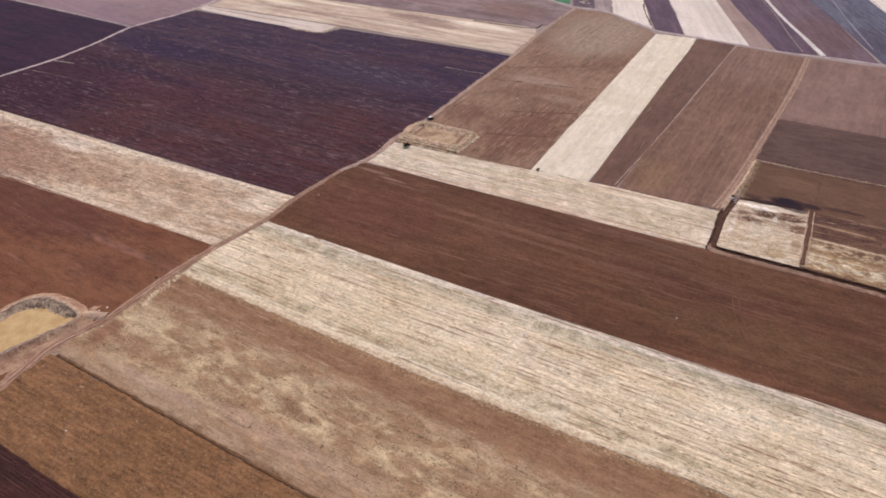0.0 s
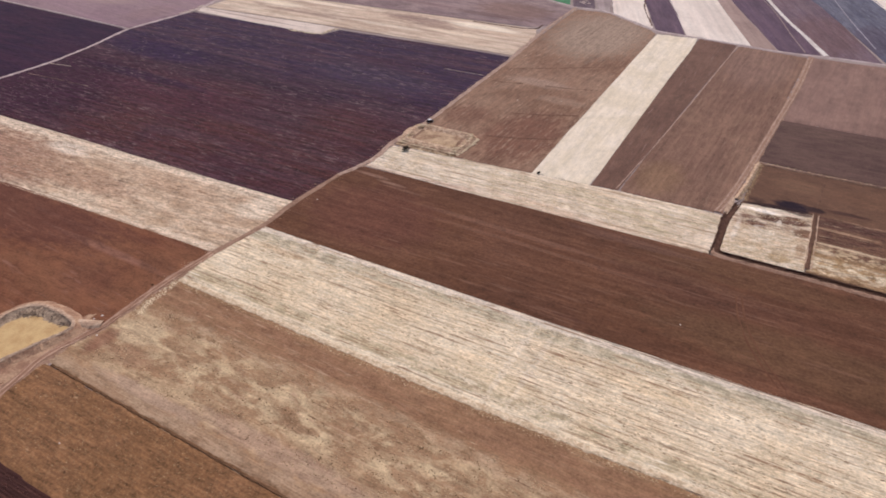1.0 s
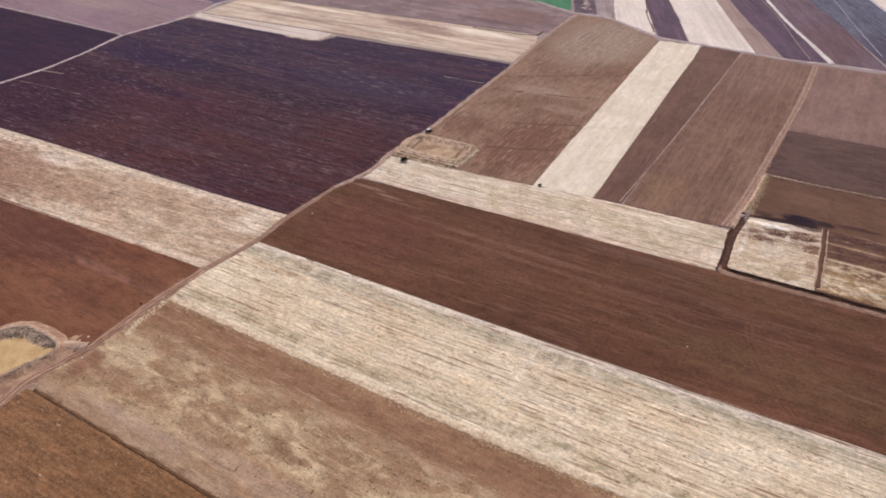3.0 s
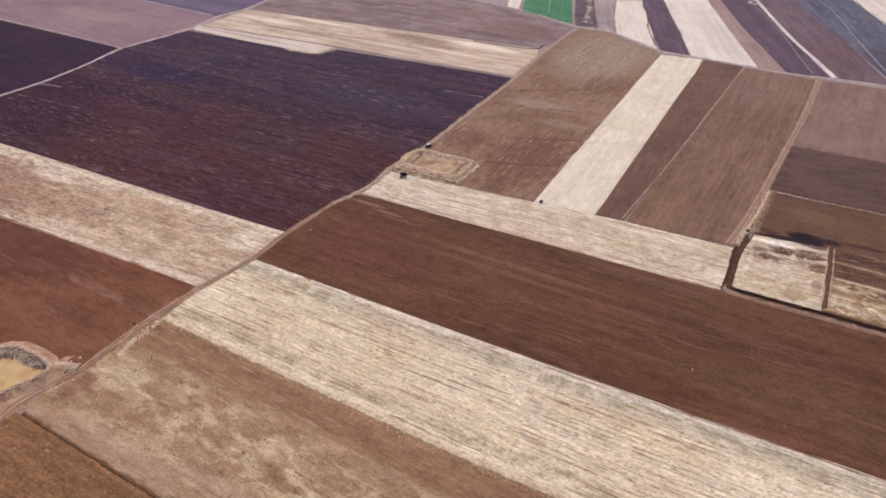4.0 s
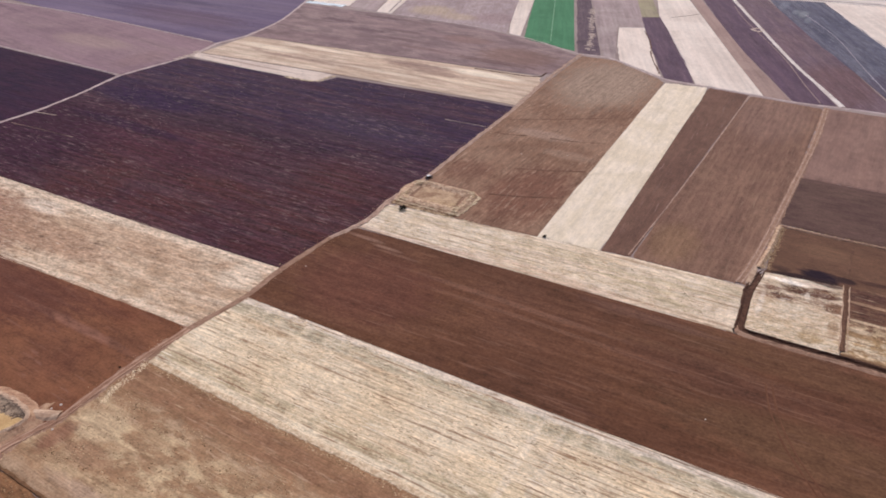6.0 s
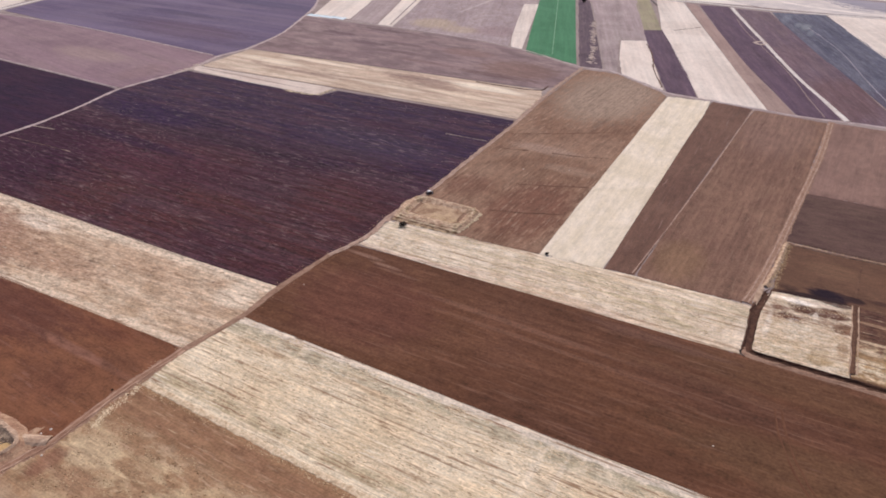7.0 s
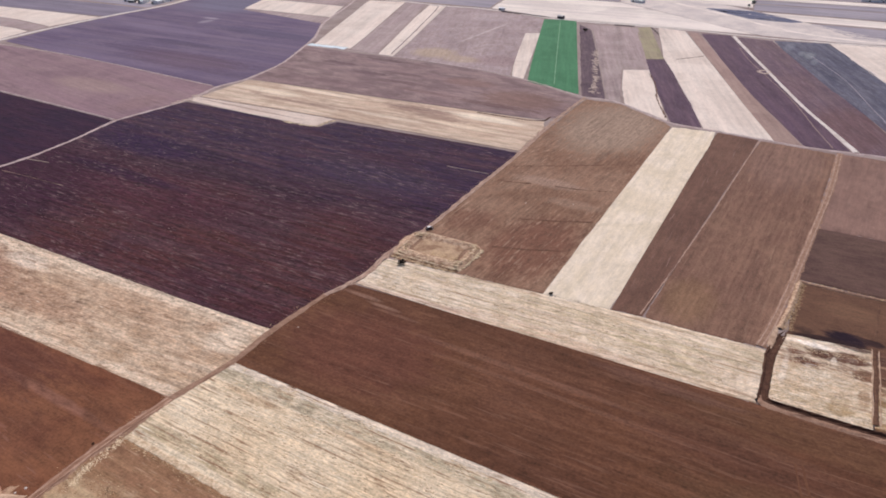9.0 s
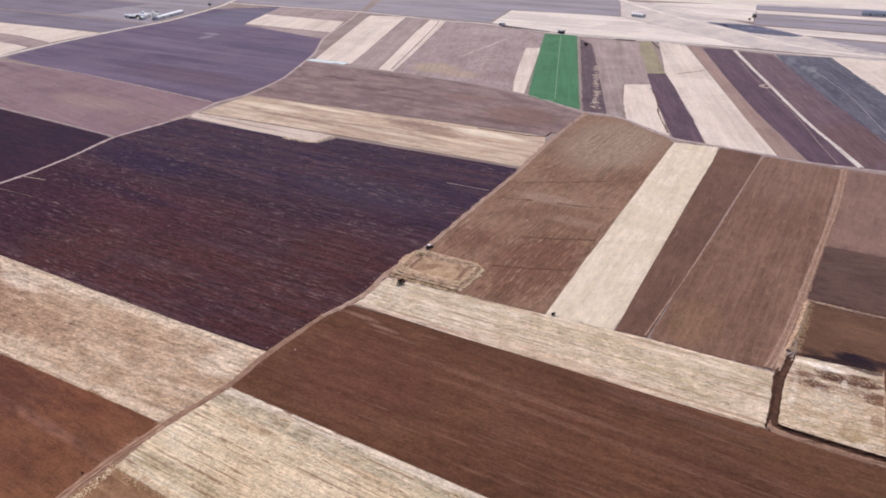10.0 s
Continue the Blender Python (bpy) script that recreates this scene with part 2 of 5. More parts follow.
STRAW_SOUTH = [(-190, 127.0), (-71, 126.8), (120, 132.2)]
M_D = soil("thick_straw", (228, 208, 177), (215, 191, 156), (243, 226, 199), 1.0, 34, 0.6, 14, 0.3, 0.35, 1.0, 0.8, (142, 108, 80), 0.125, (242, 228, 202), 0.09,
           None,
           [(-60, 138, 16, 5, (212, 186, 144), 0.5), (-20, 158, 20, 4, (212, 184, 144), 0.5), (-62, 148, 1.4, 24, (232, 214, 188), 0.5), (-55, 148, 1.2, 24, (230, 212, 186), 0.45), (-164, 158, 14, 2.0, (176, 146, 112), 0.7), (-120, 160, 16, 1.6, (180, 150, 116), 0.6)],
           0.85, mottle=(7, 5), clod=0.4, dash=0.045, drill=(1.7, 0.13),
           margins=[(STRAW_NORTH, -5.4, (204, 188, 162), 3.8, 0.6, False), (STRAW_NORTH, -5.2, (162, 149, 122), 3.0, 0.85, True), (STRAW_NORTH, -1.3, (216, 199, 178), 1.7, 0.9, False),
                    (STRAW_SOUTH, 5.0, (168, 151, 118), 2.8, 0.8, True), (STRAW_SOUTH, 1.2, (222, 204, 174), 1.3, 0.85, False)])
M_E = soil("bare_red_brown", (101, 66, 45), (90, 58, 41), (126, 91, 70), 1.5, 50, 1.2, 9, 0.1, 0.6, 1.0, 1.0, (76, 47, 36), 0.05, (132, 96, 76), 0.04, None,
           [(-170, 226.5, 10, 1.3, (142, 108, 90), 0.75), (-158, 224, 8, 1.1, (144, 112, 94), 0.65), (-150, 221.6, 12, 0.9, (136, 102, 84), 0.5), (20, 193, 60, 14, (100, 72, 50), 0.65), (-6, 230, 46, 9, (98, 68, 47), 0.7), (-30, 218, 34, 3, (108, 76, 56), 0.5), (-100, 215, 60, 1.6, (124, 88, 70), 0.6), (-70, 209, 70, 1.2, (122, 86, 68), 0.55), (-50, 232, 30, 3, (110, 78, 64), 0.6), (85, 218, 44, 26, (90, 60, 44), 0.55), (-150, 198, 34, 26, (102, 62, 49), 0.6), (-20, 212, 40, 8, (92, 60, 46), 0.5)],
           0.15, gleam=((130, 94, 76), 0.5), dash=0.02, swath=((118, 80, 60), 0.4, 45, 5), clod=0.28)
M_F = soil("pale_stubble", (231, 213, 190), (216, 194, 167), (241, 224, 202), 2.2, 40, 0.8, 5, 0.42, 0.5, 0.9, 0.9, (166, 136, 108), 0.06, (240, 224, 204), 0.1,
           [(268, (186, 158, 124), 3, 0.6, True), (262, (196, 176, 138), 5, 0.5, True)], [(-60, 251, 22, 1.6, (184, 164, 126), 0.6), (-45, 246, 8, 2.2, (178, 158, 118), 0.6), (-100, 240.5, 40, 1.8, (206, 178, 150), 0.7), (-150, 252, 16, 1.4, (190, 164, 134), 0.6)], 0.85, mottle=(34, 2.6), clod=0.3, dash=0.03, swath=((200, 182, 148), 0.5, 60, 2.6), drill=(2.4, 0.12),
           margins=[([(-177.6, 232.6), (-78, 236.4), (-22, 239.2)], 1.2, (184, 148, 122), 2.4, 0.75, True)])
# paler stain at the north end, partly haze put into the soil colour
M_H = soil("brown_fallow", (143, 112, 91), (126, 94, 74), (168, 136, 108), 88, 40, 1.1, 12, 0.22, 0.5, 1.0, 0.9, (88, 60, 48), 0.04, (172, 142, 118), 0.07, None,
           [(-150, 372, 22, 7, (160, 133, 115), 0.6), (-128, 352, 16, 6, (156, 128, 108), 0.5), (-128, 300, 22, 36, (114, 76, 60), 0.75), (-165, 310, 14, 14, (118, 82, 66), 0.6), (-150, 480, 36, 60, (156, 134, 115), 0.75)], 0.3, gleam=((182, 152, 128), 0.6), drill=(2.3, 0.1), clod=0.3, dash=0.05)
M_I = soil("bleached_strip", (231, 214, 191), (220, 202, 175), (241, 226, 210), 91, 24, 1.0, 6, 0.14, 0.25, 0.4, clod=0.14, swath=((206, 188, 158), 0.4, 70, 3))
M_J = soil("furrowed_brown", (116, 86, 71), (105, 76, 63), (135, 105, 90), 91, 40, 0.9, 20, 0.14, 0.6, 0.8, 0.9, (86, 62, 56), 0.03, (150, 124, 112), 0.04, gleam=((134, 108, 98), 0.3))
M_J2 = soil("furrowed_tan_brown", (118, 87, 72), (128, 97, 79), (144, 114, 94), 89, 30, 0.9, 18, 0.16, 0.55, 0.9, 0.9, (88, 62, 52), 0.05, (158, 127, 103), 0.05, None,
           [(-40, 470, 24, 50, (140, 110, 97), 0.4), (-55, 290, 12, 20, (128, 98, 72), 0.6)], 0.3, gleam=((150, 120, 100), 0.4), drill=(3.1, 0.1), clod=0.2)
M_K1 = soil("rosy_fallow", (142, 111, 98), (127, 98, 86), (163, 134, 118), 88, 30, 1.2, 22, 0.18, 0.6, 0.6, 0.9)
M_K2 = soil("grey_brown_till", (100, 76, 66), (88, 65, 58), (118, 93, 82), 1.5, 22, 1.0, 14, 0.15, 0.6, 0.9, 0.9)
M_K3 = soil("olive_fallow", (108, 78, 60), (97, 69, 53), (132, 102, 82), 1.5, 12, 0.9, 8, 0.15, 0.4, 0.7, 0.9, None, 0, None, 0, None,
           [(2, 312, 13, 7, (130, 98, 74), 0.35), (1.8, 292.8, 8.2, 5.0, (36, 22, 32), 1.0), (-2, 288.4, 12, 2.6, (46, 30, 32), 1.0), (-9, 286.3, 9, 2.4, (52, 34, 32), 1.0), (-12, 291, 4, 2.4, (74, 52, 42), 0.9), (10, 294, 4, 2.6, (54, 36, 36), 0.9), (22, 296.6, 9, 1.8, (66, 44, 38), 0.8), (30, 312, 20, 8, (112, 80, 60), 0.5)], clod=0.15)
M_K4 = soil("patchy_straw", (222, 204, 178), (204, 180, 150), (242, 228, 208), 2.0, 8, 0.7, 4, 0.3, 0.25, 1.2, 0.8, (150, 114, 88), 0.09, (244, 232, 216), 0.07,
            [(273, (124, 88, 66), 6, 0.75, True), (262, (176, 146, 112), 10, 0.5, True), (250, (186, 158, 116), 6, 0.55, True)],
            [(-13.5, 275, 3.4, 2.2, (120, 82, 62), 0.9), (-9.5, 271, 4.6, 3.0, (94, 60, 46), 1.0), (-4, 278, 7, 3.2, (92, 60, 45), 1.0), (4, 280, 6.5, 4.4, (98, 64, 48), 1.0), (8, 272, 3.8, 5.0, (118, 82, 60), 0.9), (8.5, 259, 2.2, 7, (150, 116, 82), 0.7), (2, 249, 5, 3.4, (164, 134, 92), 0.7), (-15, 268.6, 4, 1.0, (150, 112, 86), 0.8),
             (-9, 282.6, 9, 1.8, (242, 228, 210), 1.0), (0, 284.4, 6, 0.9, (214, 190, 168), 0.8), (-1.5, 275.5, 1.0, 3.4, (230, 212, 190), 0.7), (5, 287.4, 7, 1.6, (70, 46, 42), 0.9), (-16, 262, 1.2, 10, (236, 222, 204), 0.3)],
            0.6, mottle=(5, 2.6), clod=0.5, dash=0.08)
M_K5 = soil("patchy_burnt_straw", (116, 84, 64), (98, 68, 54), (160, 128, 100), 2.0, 9, 0.7, 7, 0.3, 0.4, 1.2, 0.8, (72, 48, 41), 0.07, (190, 162, 132), 0.06,
            [(263, (196, 170, 134), 4, 0.8, True), (252, (172, 140, 98), 8, 0.85, False), (251.5, (224, 204, 172), 5, 0.95, True), (285, (82, 54, 46), 4.5, 0.85, False), (274, (84, 56, 46), 4, 0.85, True)],
            [(22, 280, 14, 0.9, (176, 142, 112), 0.8), (26, 268, 18, 1.0, (206, 180, 146), 0.8), (30, 290, 14, 0.8, (150, 116, 92), 0.7), (17, 262, 4, 2, (214, 190, 158), 0.7)], 0.5, mottle=(4.5, 3.4), clod=0.5, dash=0.05, gleam=((200, 172, 140), 0.5))
# northern zone and western stain: a violet veil of haze in the soil colour
M_L = soil("dark_plough", (79, 42, 41), (62, 32, 41), (96, 67, 68), 1.6, 60, 0.8, 9.0, 0.5, 0.7, 1.3, 1.1, (30, 16, 26), 0.1, (124, 100, 100), 0.05,
           [(372, (48, 32, 60), 82, 0.92, False), (305, (50, 30, 44), 16, 0.7, True), (228, (84, 48, 44), 20, 0.5, True)],
           [(-240, 330, 55, 18, (62, 48, 66), 0.6), (-400, 300, 60, 16, (44, 24, 56), 0.85), (-420, 225, 80, 60, (54, 23, 42), 0.85), (-330, 250, 70, 26, (72, 34, 46), 0.6), (-370, 262, 60, 6, (50, 24, 48), 0.8), (-300, 290, 70, 5, (46, 26, 40), 0.6)],
           0.5, gleam=((146, 122, 118), 0.58), dash=0.055, mottle=(46, 5), clod=0.6, swath=((86, 62, 68), 0.4, 80, 6), drill=(4.2, 0.2))
M_M = soil("straw_strip", (200, 174, 146), (182, 152, 124), (220, 198, 174), 3.5, 24, 0.8, 3.2, 0.35, 0.45, 1.3, 0.8, (140, 108, 82), 0.1, (228, 209, 185), 0.05,
           [(201, (218, 198, 172), 5, 0.8, False), (178, (172, 142, 112), 13, 0.6, True), (157.6, (214, 192, 166), 1.6, 0.75, False), (164, (178, 148, 116), 5, 0.5, True)],
           [(-350, 152, 62, 26, (146, 107, 86), 0.8), (-290, 158, 44, 10, (166, 132, 106), 0.75), (-250, 172, 40, 6, (176, 144, 116), 0.6), (-318, 174, 16, 5, (226, 208, 186), 0.6), (-196, 178, 9, 10, (222, 202, 176), 0.7)],
           0.5, dash=0.12, mottle=(14, 6), clod=0.5, swath=((222, 200, 172), 0.4, 60, 7), drill=(2.2, 0.12))
M_N = soil("red_earth", (111, 68, 47), (122, 80, 56), (142, 100, 79), -3, 34, 1.4, 12, 0.08, 0.6, 0.9, 1.0, (88, 54, 42), 0.03, None, 0, None,
           [(-225, 125, 40, 2.2, (142, 101, 84), 0.6), (-215, 110, 16, 10, (100, 63, 49), 0.35), (-258, 131, 26, 1.6, (142, 101, 86), 0.5), (-200, 128, 9, 6, (104, 67, 48), 0.6), (-290, 126, 70, 18, (94, 57, 45), 0.75), (-235, 137, 30, 3, (104, 64, 48), 0.5), (-250, 133, 26, 7, (102, 62, 47), 0.55)], gleam=((148, 108, 92), 0.45))
# violet, mauve and slate lean bluer to hold distant haze
M_O = soil("hazed_violet_plough", (51, 26, 47), (42, 22, 44), (70, 47, 63), 1, 60, 1.2, 12, 0.35, 0.6, 1.0, 1.2, (34, 18, 36), 0.05, None, 0, gleam=((92, 66, 80), 0.45), dash=0.04, clod=0.35, swath=((66, 34, 52), 0.5, 60, 9))
M_P = soil("hazed_mauve_fallow", (148, 122, 122), (132, 106, 110), (164, 142, 138), -8, 40, 2.0, 60, 0.22, 0.8, 0.5, 1.4, None, 0, None, 0, None, [(-560, 372, 50, 16, (158, 134, 124), 0.6), (-480, 360, 16, 26, (138, 110, 108), 0.5)])
# the broad stain at (-750, 745) is thicker haze painted on the far end
M_Q = soil("hazed_slate_plough", (99, 83, 105), (108, 93, 112), (126, 113, 122), 1, 100, 2.5, 90, 0.22, 0.6, 0.35, 1.8, None, 0, None, 0, None,
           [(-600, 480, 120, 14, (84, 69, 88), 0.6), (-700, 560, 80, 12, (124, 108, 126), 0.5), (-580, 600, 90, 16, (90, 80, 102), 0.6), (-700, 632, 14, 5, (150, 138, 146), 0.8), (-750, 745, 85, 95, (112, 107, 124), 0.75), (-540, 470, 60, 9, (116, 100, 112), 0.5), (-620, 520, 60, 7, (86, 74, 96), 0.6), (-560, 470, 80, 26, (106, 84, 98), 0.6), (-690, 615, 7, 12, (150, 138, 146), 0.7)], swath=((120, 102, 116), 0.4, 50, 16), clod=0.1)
M_R = soil("streaked_straw", (212, 189, 164), (190, 164, 140), (230, 212, 188), 2.4, 45, 1.6, 20, 0.35, 0.5, 0.6, 1.0, None, 0, None, 0,
           [(418, (226, 206, 182), 5, 0.5, True), (440, (160, 133, 116), 6, 0.5, True)],
           [(-232, 455, 34, 7, (234, 216, 190), 0.95), (-285, 449, 34, 8, (148, 120, 106), 0.85), (-262, 440, 24, 5, (156, 128, 112), 0.8), (-330, 440, 26, 5, (196, 170, 146), 0.7), (-374, 449, 40, 4, (228, 208, 182), 0.8), (-236, 432, 40, 4, (220, 198, 170), 0.8), (-300, 424, 40, 3, (226, 206, 180), 0.7), (-415, 432, 40, 6, (226, 207, 180), 0.8), (-370, 420, 50, 3, (158, 130, 114), 0.8), (-215, 447, 20, 4, (196, 168, 142), 0.7)],
           swath=((168, 142, 122), 0.55, 60, 6), clod=0.15)
M_PLOT = soil("sandy_plot", (216, 197, 180), (202, 181, 164), (228, 212, 196), 2.0, 30, 1.6, 20, 0.2, 0.4, 0.5, 1.0, None, 0, None, 0, None, [(-400, 389, 60, 1.6, (146, 120, 110), 0.6)])
# far soils from here: haze put into most colours as paler, greyer, bluer
M_TANPATCHY = soil("patchy_tan", (172, 153, 148), (156, 137, 135), (186, 168, 163), 112, 30, 2.2, 24, 0.2, 0.4, 0.6, 1.5, None, 0, None, 0, None,
                   [(-370, 610, 26, 22, (178, 156, 130), 0.7), (-335, 600, 22, 14, (176, 154, 128), 0.6), (-300, 612, 26, 22, (146, 122, 120), 0.7), (-372, 720, 2.4, 70, (190, 172, 164), 0.7), (-410, 800, 40, 30, (178, 160, 156), 0.6), (-440, 780, 20, 40, (166, 146, 142), 0.6)], swath=((150, 129, 124), 0.6, 14, 8), clod=0.2)
M_S = soil("dun_fallow", (152, 129, 123), (134, 110, 107), (168, 146, 139), 176, 36, 2.2, 16, 0.2, 0.5, 0.6, 1.2, None, 0, None, 0,
           [(0, (110, 86, 88), 4, 0.0, False)],
           [(-425, 533, 22, 5, (104, 82, 84), 0.9), (-391, 562, 30, 5, (108, 86, 87), 0.8), (-380, 517, 26, 5, (106, 84, 86), 0.9), (-350, 528, 22, 4, (108, 86, 86), 0.85), (-397, 478, 34, 5, (118, 94, 94), 0.7), (-330, 505, 30, 4, (112, 88, 88), 0.7), (-352, 562, 22, 4, (122, 98, 95), 0.7), (-288, 532, 26, 12, (134, 105, 97), 0.75), (-231, 507, 36, 24, (130, 101, 91), 0.85), (-240, 486, 40, 5, (112, 86, 82), 0.8), (-300, 490, 36, 4, (122, 96, 92), 0.7)],
           swath=((114, 92, 92), 0.6, 26, 9), clod=0.15)
M_TAN = soil("hazed_tan", (174, 155, 148), (156, 136, 132), (188, 170, 163), 112, 40, 2.5, 60, 0.3, 0.8, 0.45, 1.5)
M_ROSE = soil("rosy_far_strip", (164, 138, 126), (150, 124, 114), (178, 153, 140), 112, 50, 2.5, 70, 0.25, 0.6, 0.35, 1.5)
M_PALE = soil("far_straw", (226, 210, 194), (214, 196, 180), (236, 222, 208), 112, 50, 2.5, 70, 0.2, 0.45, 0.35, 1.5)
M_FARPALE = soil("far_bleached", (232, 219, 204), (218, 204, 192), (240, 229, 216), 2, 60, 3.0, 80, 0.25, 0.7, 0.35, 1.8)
M_DARK = soil("hazed_plough", (114, 93, 98), (100, 80, 89), (140, 120, 124), 112, 60, 2.5, 26, 0.3, 0.7, 0.5, 1.5, None, 0, None, 0, None,
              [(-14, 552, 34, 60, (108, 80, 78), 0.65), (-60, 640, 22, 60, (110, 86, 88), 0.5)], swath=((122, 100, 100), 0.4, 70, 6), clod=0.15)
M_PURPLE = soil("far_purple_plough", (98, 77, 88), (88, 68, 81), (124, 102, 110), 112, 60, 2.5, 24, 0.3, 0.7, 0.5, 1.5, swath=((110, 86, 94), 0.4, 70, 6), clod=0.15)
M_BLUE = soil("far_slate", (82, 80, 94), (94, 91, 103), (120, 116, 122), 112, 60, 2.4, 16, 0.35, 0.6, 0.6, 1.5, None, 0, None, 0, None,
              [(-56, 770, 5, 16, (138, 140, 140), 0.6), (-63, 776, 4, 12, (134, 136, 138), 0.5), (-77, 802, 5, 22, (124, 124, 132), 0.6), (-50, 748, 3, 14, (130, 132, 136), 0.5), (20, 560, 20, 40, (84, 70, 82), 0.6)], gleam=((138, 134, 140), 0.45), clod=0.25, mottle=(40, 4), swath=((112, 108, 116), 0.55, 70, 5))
M_FARDARK = soil("hazed_blue_plough", (104, 104, 122), (92, 94, 114), (132, 130, 142), 2, 60, 3.0, 80, 0.3, 0.6, 0.3, 1.8)
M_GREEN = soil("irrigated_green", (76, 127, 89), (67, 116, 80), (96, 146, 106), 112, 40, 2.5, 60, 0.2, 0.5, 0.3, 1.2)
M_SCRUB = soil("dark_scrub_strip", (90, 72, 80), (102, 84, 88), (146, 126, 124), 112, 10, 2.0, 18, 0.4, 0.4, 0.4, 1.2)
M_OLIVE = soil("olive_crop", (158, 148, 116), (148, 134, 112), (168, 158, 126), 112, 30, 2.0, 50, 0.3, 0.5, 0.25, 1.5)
# slate and lilac-grey here are mostly haze mixed into the field colour
M_HAZESLATE = soil("hazed_slate_field", (134, 124, 134), (122, 112, 124), (152, 142, 148), 2, 80, 4.0, 90, 0.3, 0.8, 0.25, 2.0)
M_HAZEGREY = soil("hazed_grey_field", (160, 150, 154), (146, 138, 144), (178, 168, 170), 2, 80, 4.0, 90, 0.3, 0.8, 0.2, 2.0)
M_PONDBED = earth("dry_yellow_bed", (204, 172, 122), (188, 152, 104), 0.4, 5, 0.45)
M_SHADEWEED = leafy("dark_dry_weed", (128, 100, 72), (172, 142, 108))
M_DARKWEED = leafy("dark_scrub_weed", (92, 76, 64), (146, 122, 98))
M_SPECK = leafy("dark_tuft", (96, 74, 50), (142, 112, 80))
M_CLOD = leafy("dark_clod", (62, 38, 33), (96, 62, 52))
M_STALK = leafy("grey_stalk", (120, 96, 92), (168, 144, 134))
M_PALETUFT = leafy("pale_scrub", (182, 158, 142), (212, 190, 172))
M_STRAWTUFT = leafy("straw_tuft", (200, 174, 136), (232, 210, 176))
M_WALL = painted("whitewash", (246, 243, 240), 0.85, 0.08)
M_SHEET = painted("pale_sheet_roof", (246, 246, 246), 0.8, 0.06)
M_GREYWALL = painted("grey_block_wall", (150, 144, 142), 0.85)
M_DARKSHEET = painted("dark_sheet", (70, 74, 88), 0.5)
M_BLUESHEET = painted("blue_grey_sheet", (118, 132, 160), 0.45)
M_CARBODY = painted("dark_red_paint", (60, 34, 34), 0.35, 0.15)
M_RUBBER = painted("tyre_rubber", (34, 32, 32), 0.9, 0.2)
M_DOOR = painted("brown_door", (88, 70, 60), 0.6)
M_PANE = painted("dark_pane", (40, 44, 50), 0.15, 0.1)


def water_surface():
    n = Nodes("shallow_water", 0.25)
    n.shader.inputs["Specular IOR Level"].default_value = 0.5
    ripple = n.noise(n.mapped(0, (1, 1, 1)), 1.5, 3)
    return n.finish(n.mix(ripple, srgb(196, 208, 210), srgb(176, 194, 200)), ripple, 0.01)


M_WATER = water_surface()
M_TUFT = leafy("dry_tuft", (160, 128, 94), (206, 178, 140))
M_WEED = leafy("brown_weed", (118, 88, 62), (158, 126, 92))
M_LEAF = leafy("dark_leaf", (36, 30, 28), (64, 56, 44))
# leaf green paled to grey: distance haze put into the colour
M_HAZELEAF = leafy("hazed_leaf", (112, 116, 110), (142, 142, 134))
M_BARK = earth("bark", (74, 58, 46), (54, 42, 34), 0.1, 0.4, 0.5)
M_STONE = earth("pale_stone", (216, 204, 190), (188, 174, 160), 0.1, 0.5, 0.4)


# ---- builders ----
def mesh_object(name, verts, faces, material, parent=None, label=""):
    me = bpy.data.meshes.new(name)
    me.from_pydata([tuple(map(float, v)) for v in verts], [], [tuple(map(int, f)) for f in faces])
    me.materials.append(material)
    me.update()
    ob = new(name, me)
    if parent is not None:
        ob.parent = parent
    return tagged(ob, label)


def part(name, bm, material, parent, label=""):
    """Link a bmesh as one mesh object under a thing."""
    bmesh.ops.recalc_face_normals(bm, faces=bm.faces)
    me = bpy.data.meshes.new(name)
    bm.to_mesh(me)
    bm.free()
    me.materials.append(material)
    ob = new(name, me)
    ob.parent = parent
    return tagged(ob, label)


def waves(x, y, seed, size):
    """Smooth wandering values of about -1 to 1."""
    r = np.random.default_rng(seed)
    total = 0
    for k in range(5):
        a, p, f = r.uniform(0, 6.28), r.uniform(0, 6.28), (1.7 ** k) / size
        total = total + np.sin((x * math.cos(a) + y * math.sin(a)) * f * 6.28 + p) / (1.35 ** k)
    return total / 2.4


def grid_faces(rows, columns):
    i = np.arange((rows - 1) * (columns - 1))
    a = i // (columns - 1) * columns + i % (columns - 1)
    return np.stack([a, a + 1, a + columns + 1, a + columns], 1)


FIELDS = []


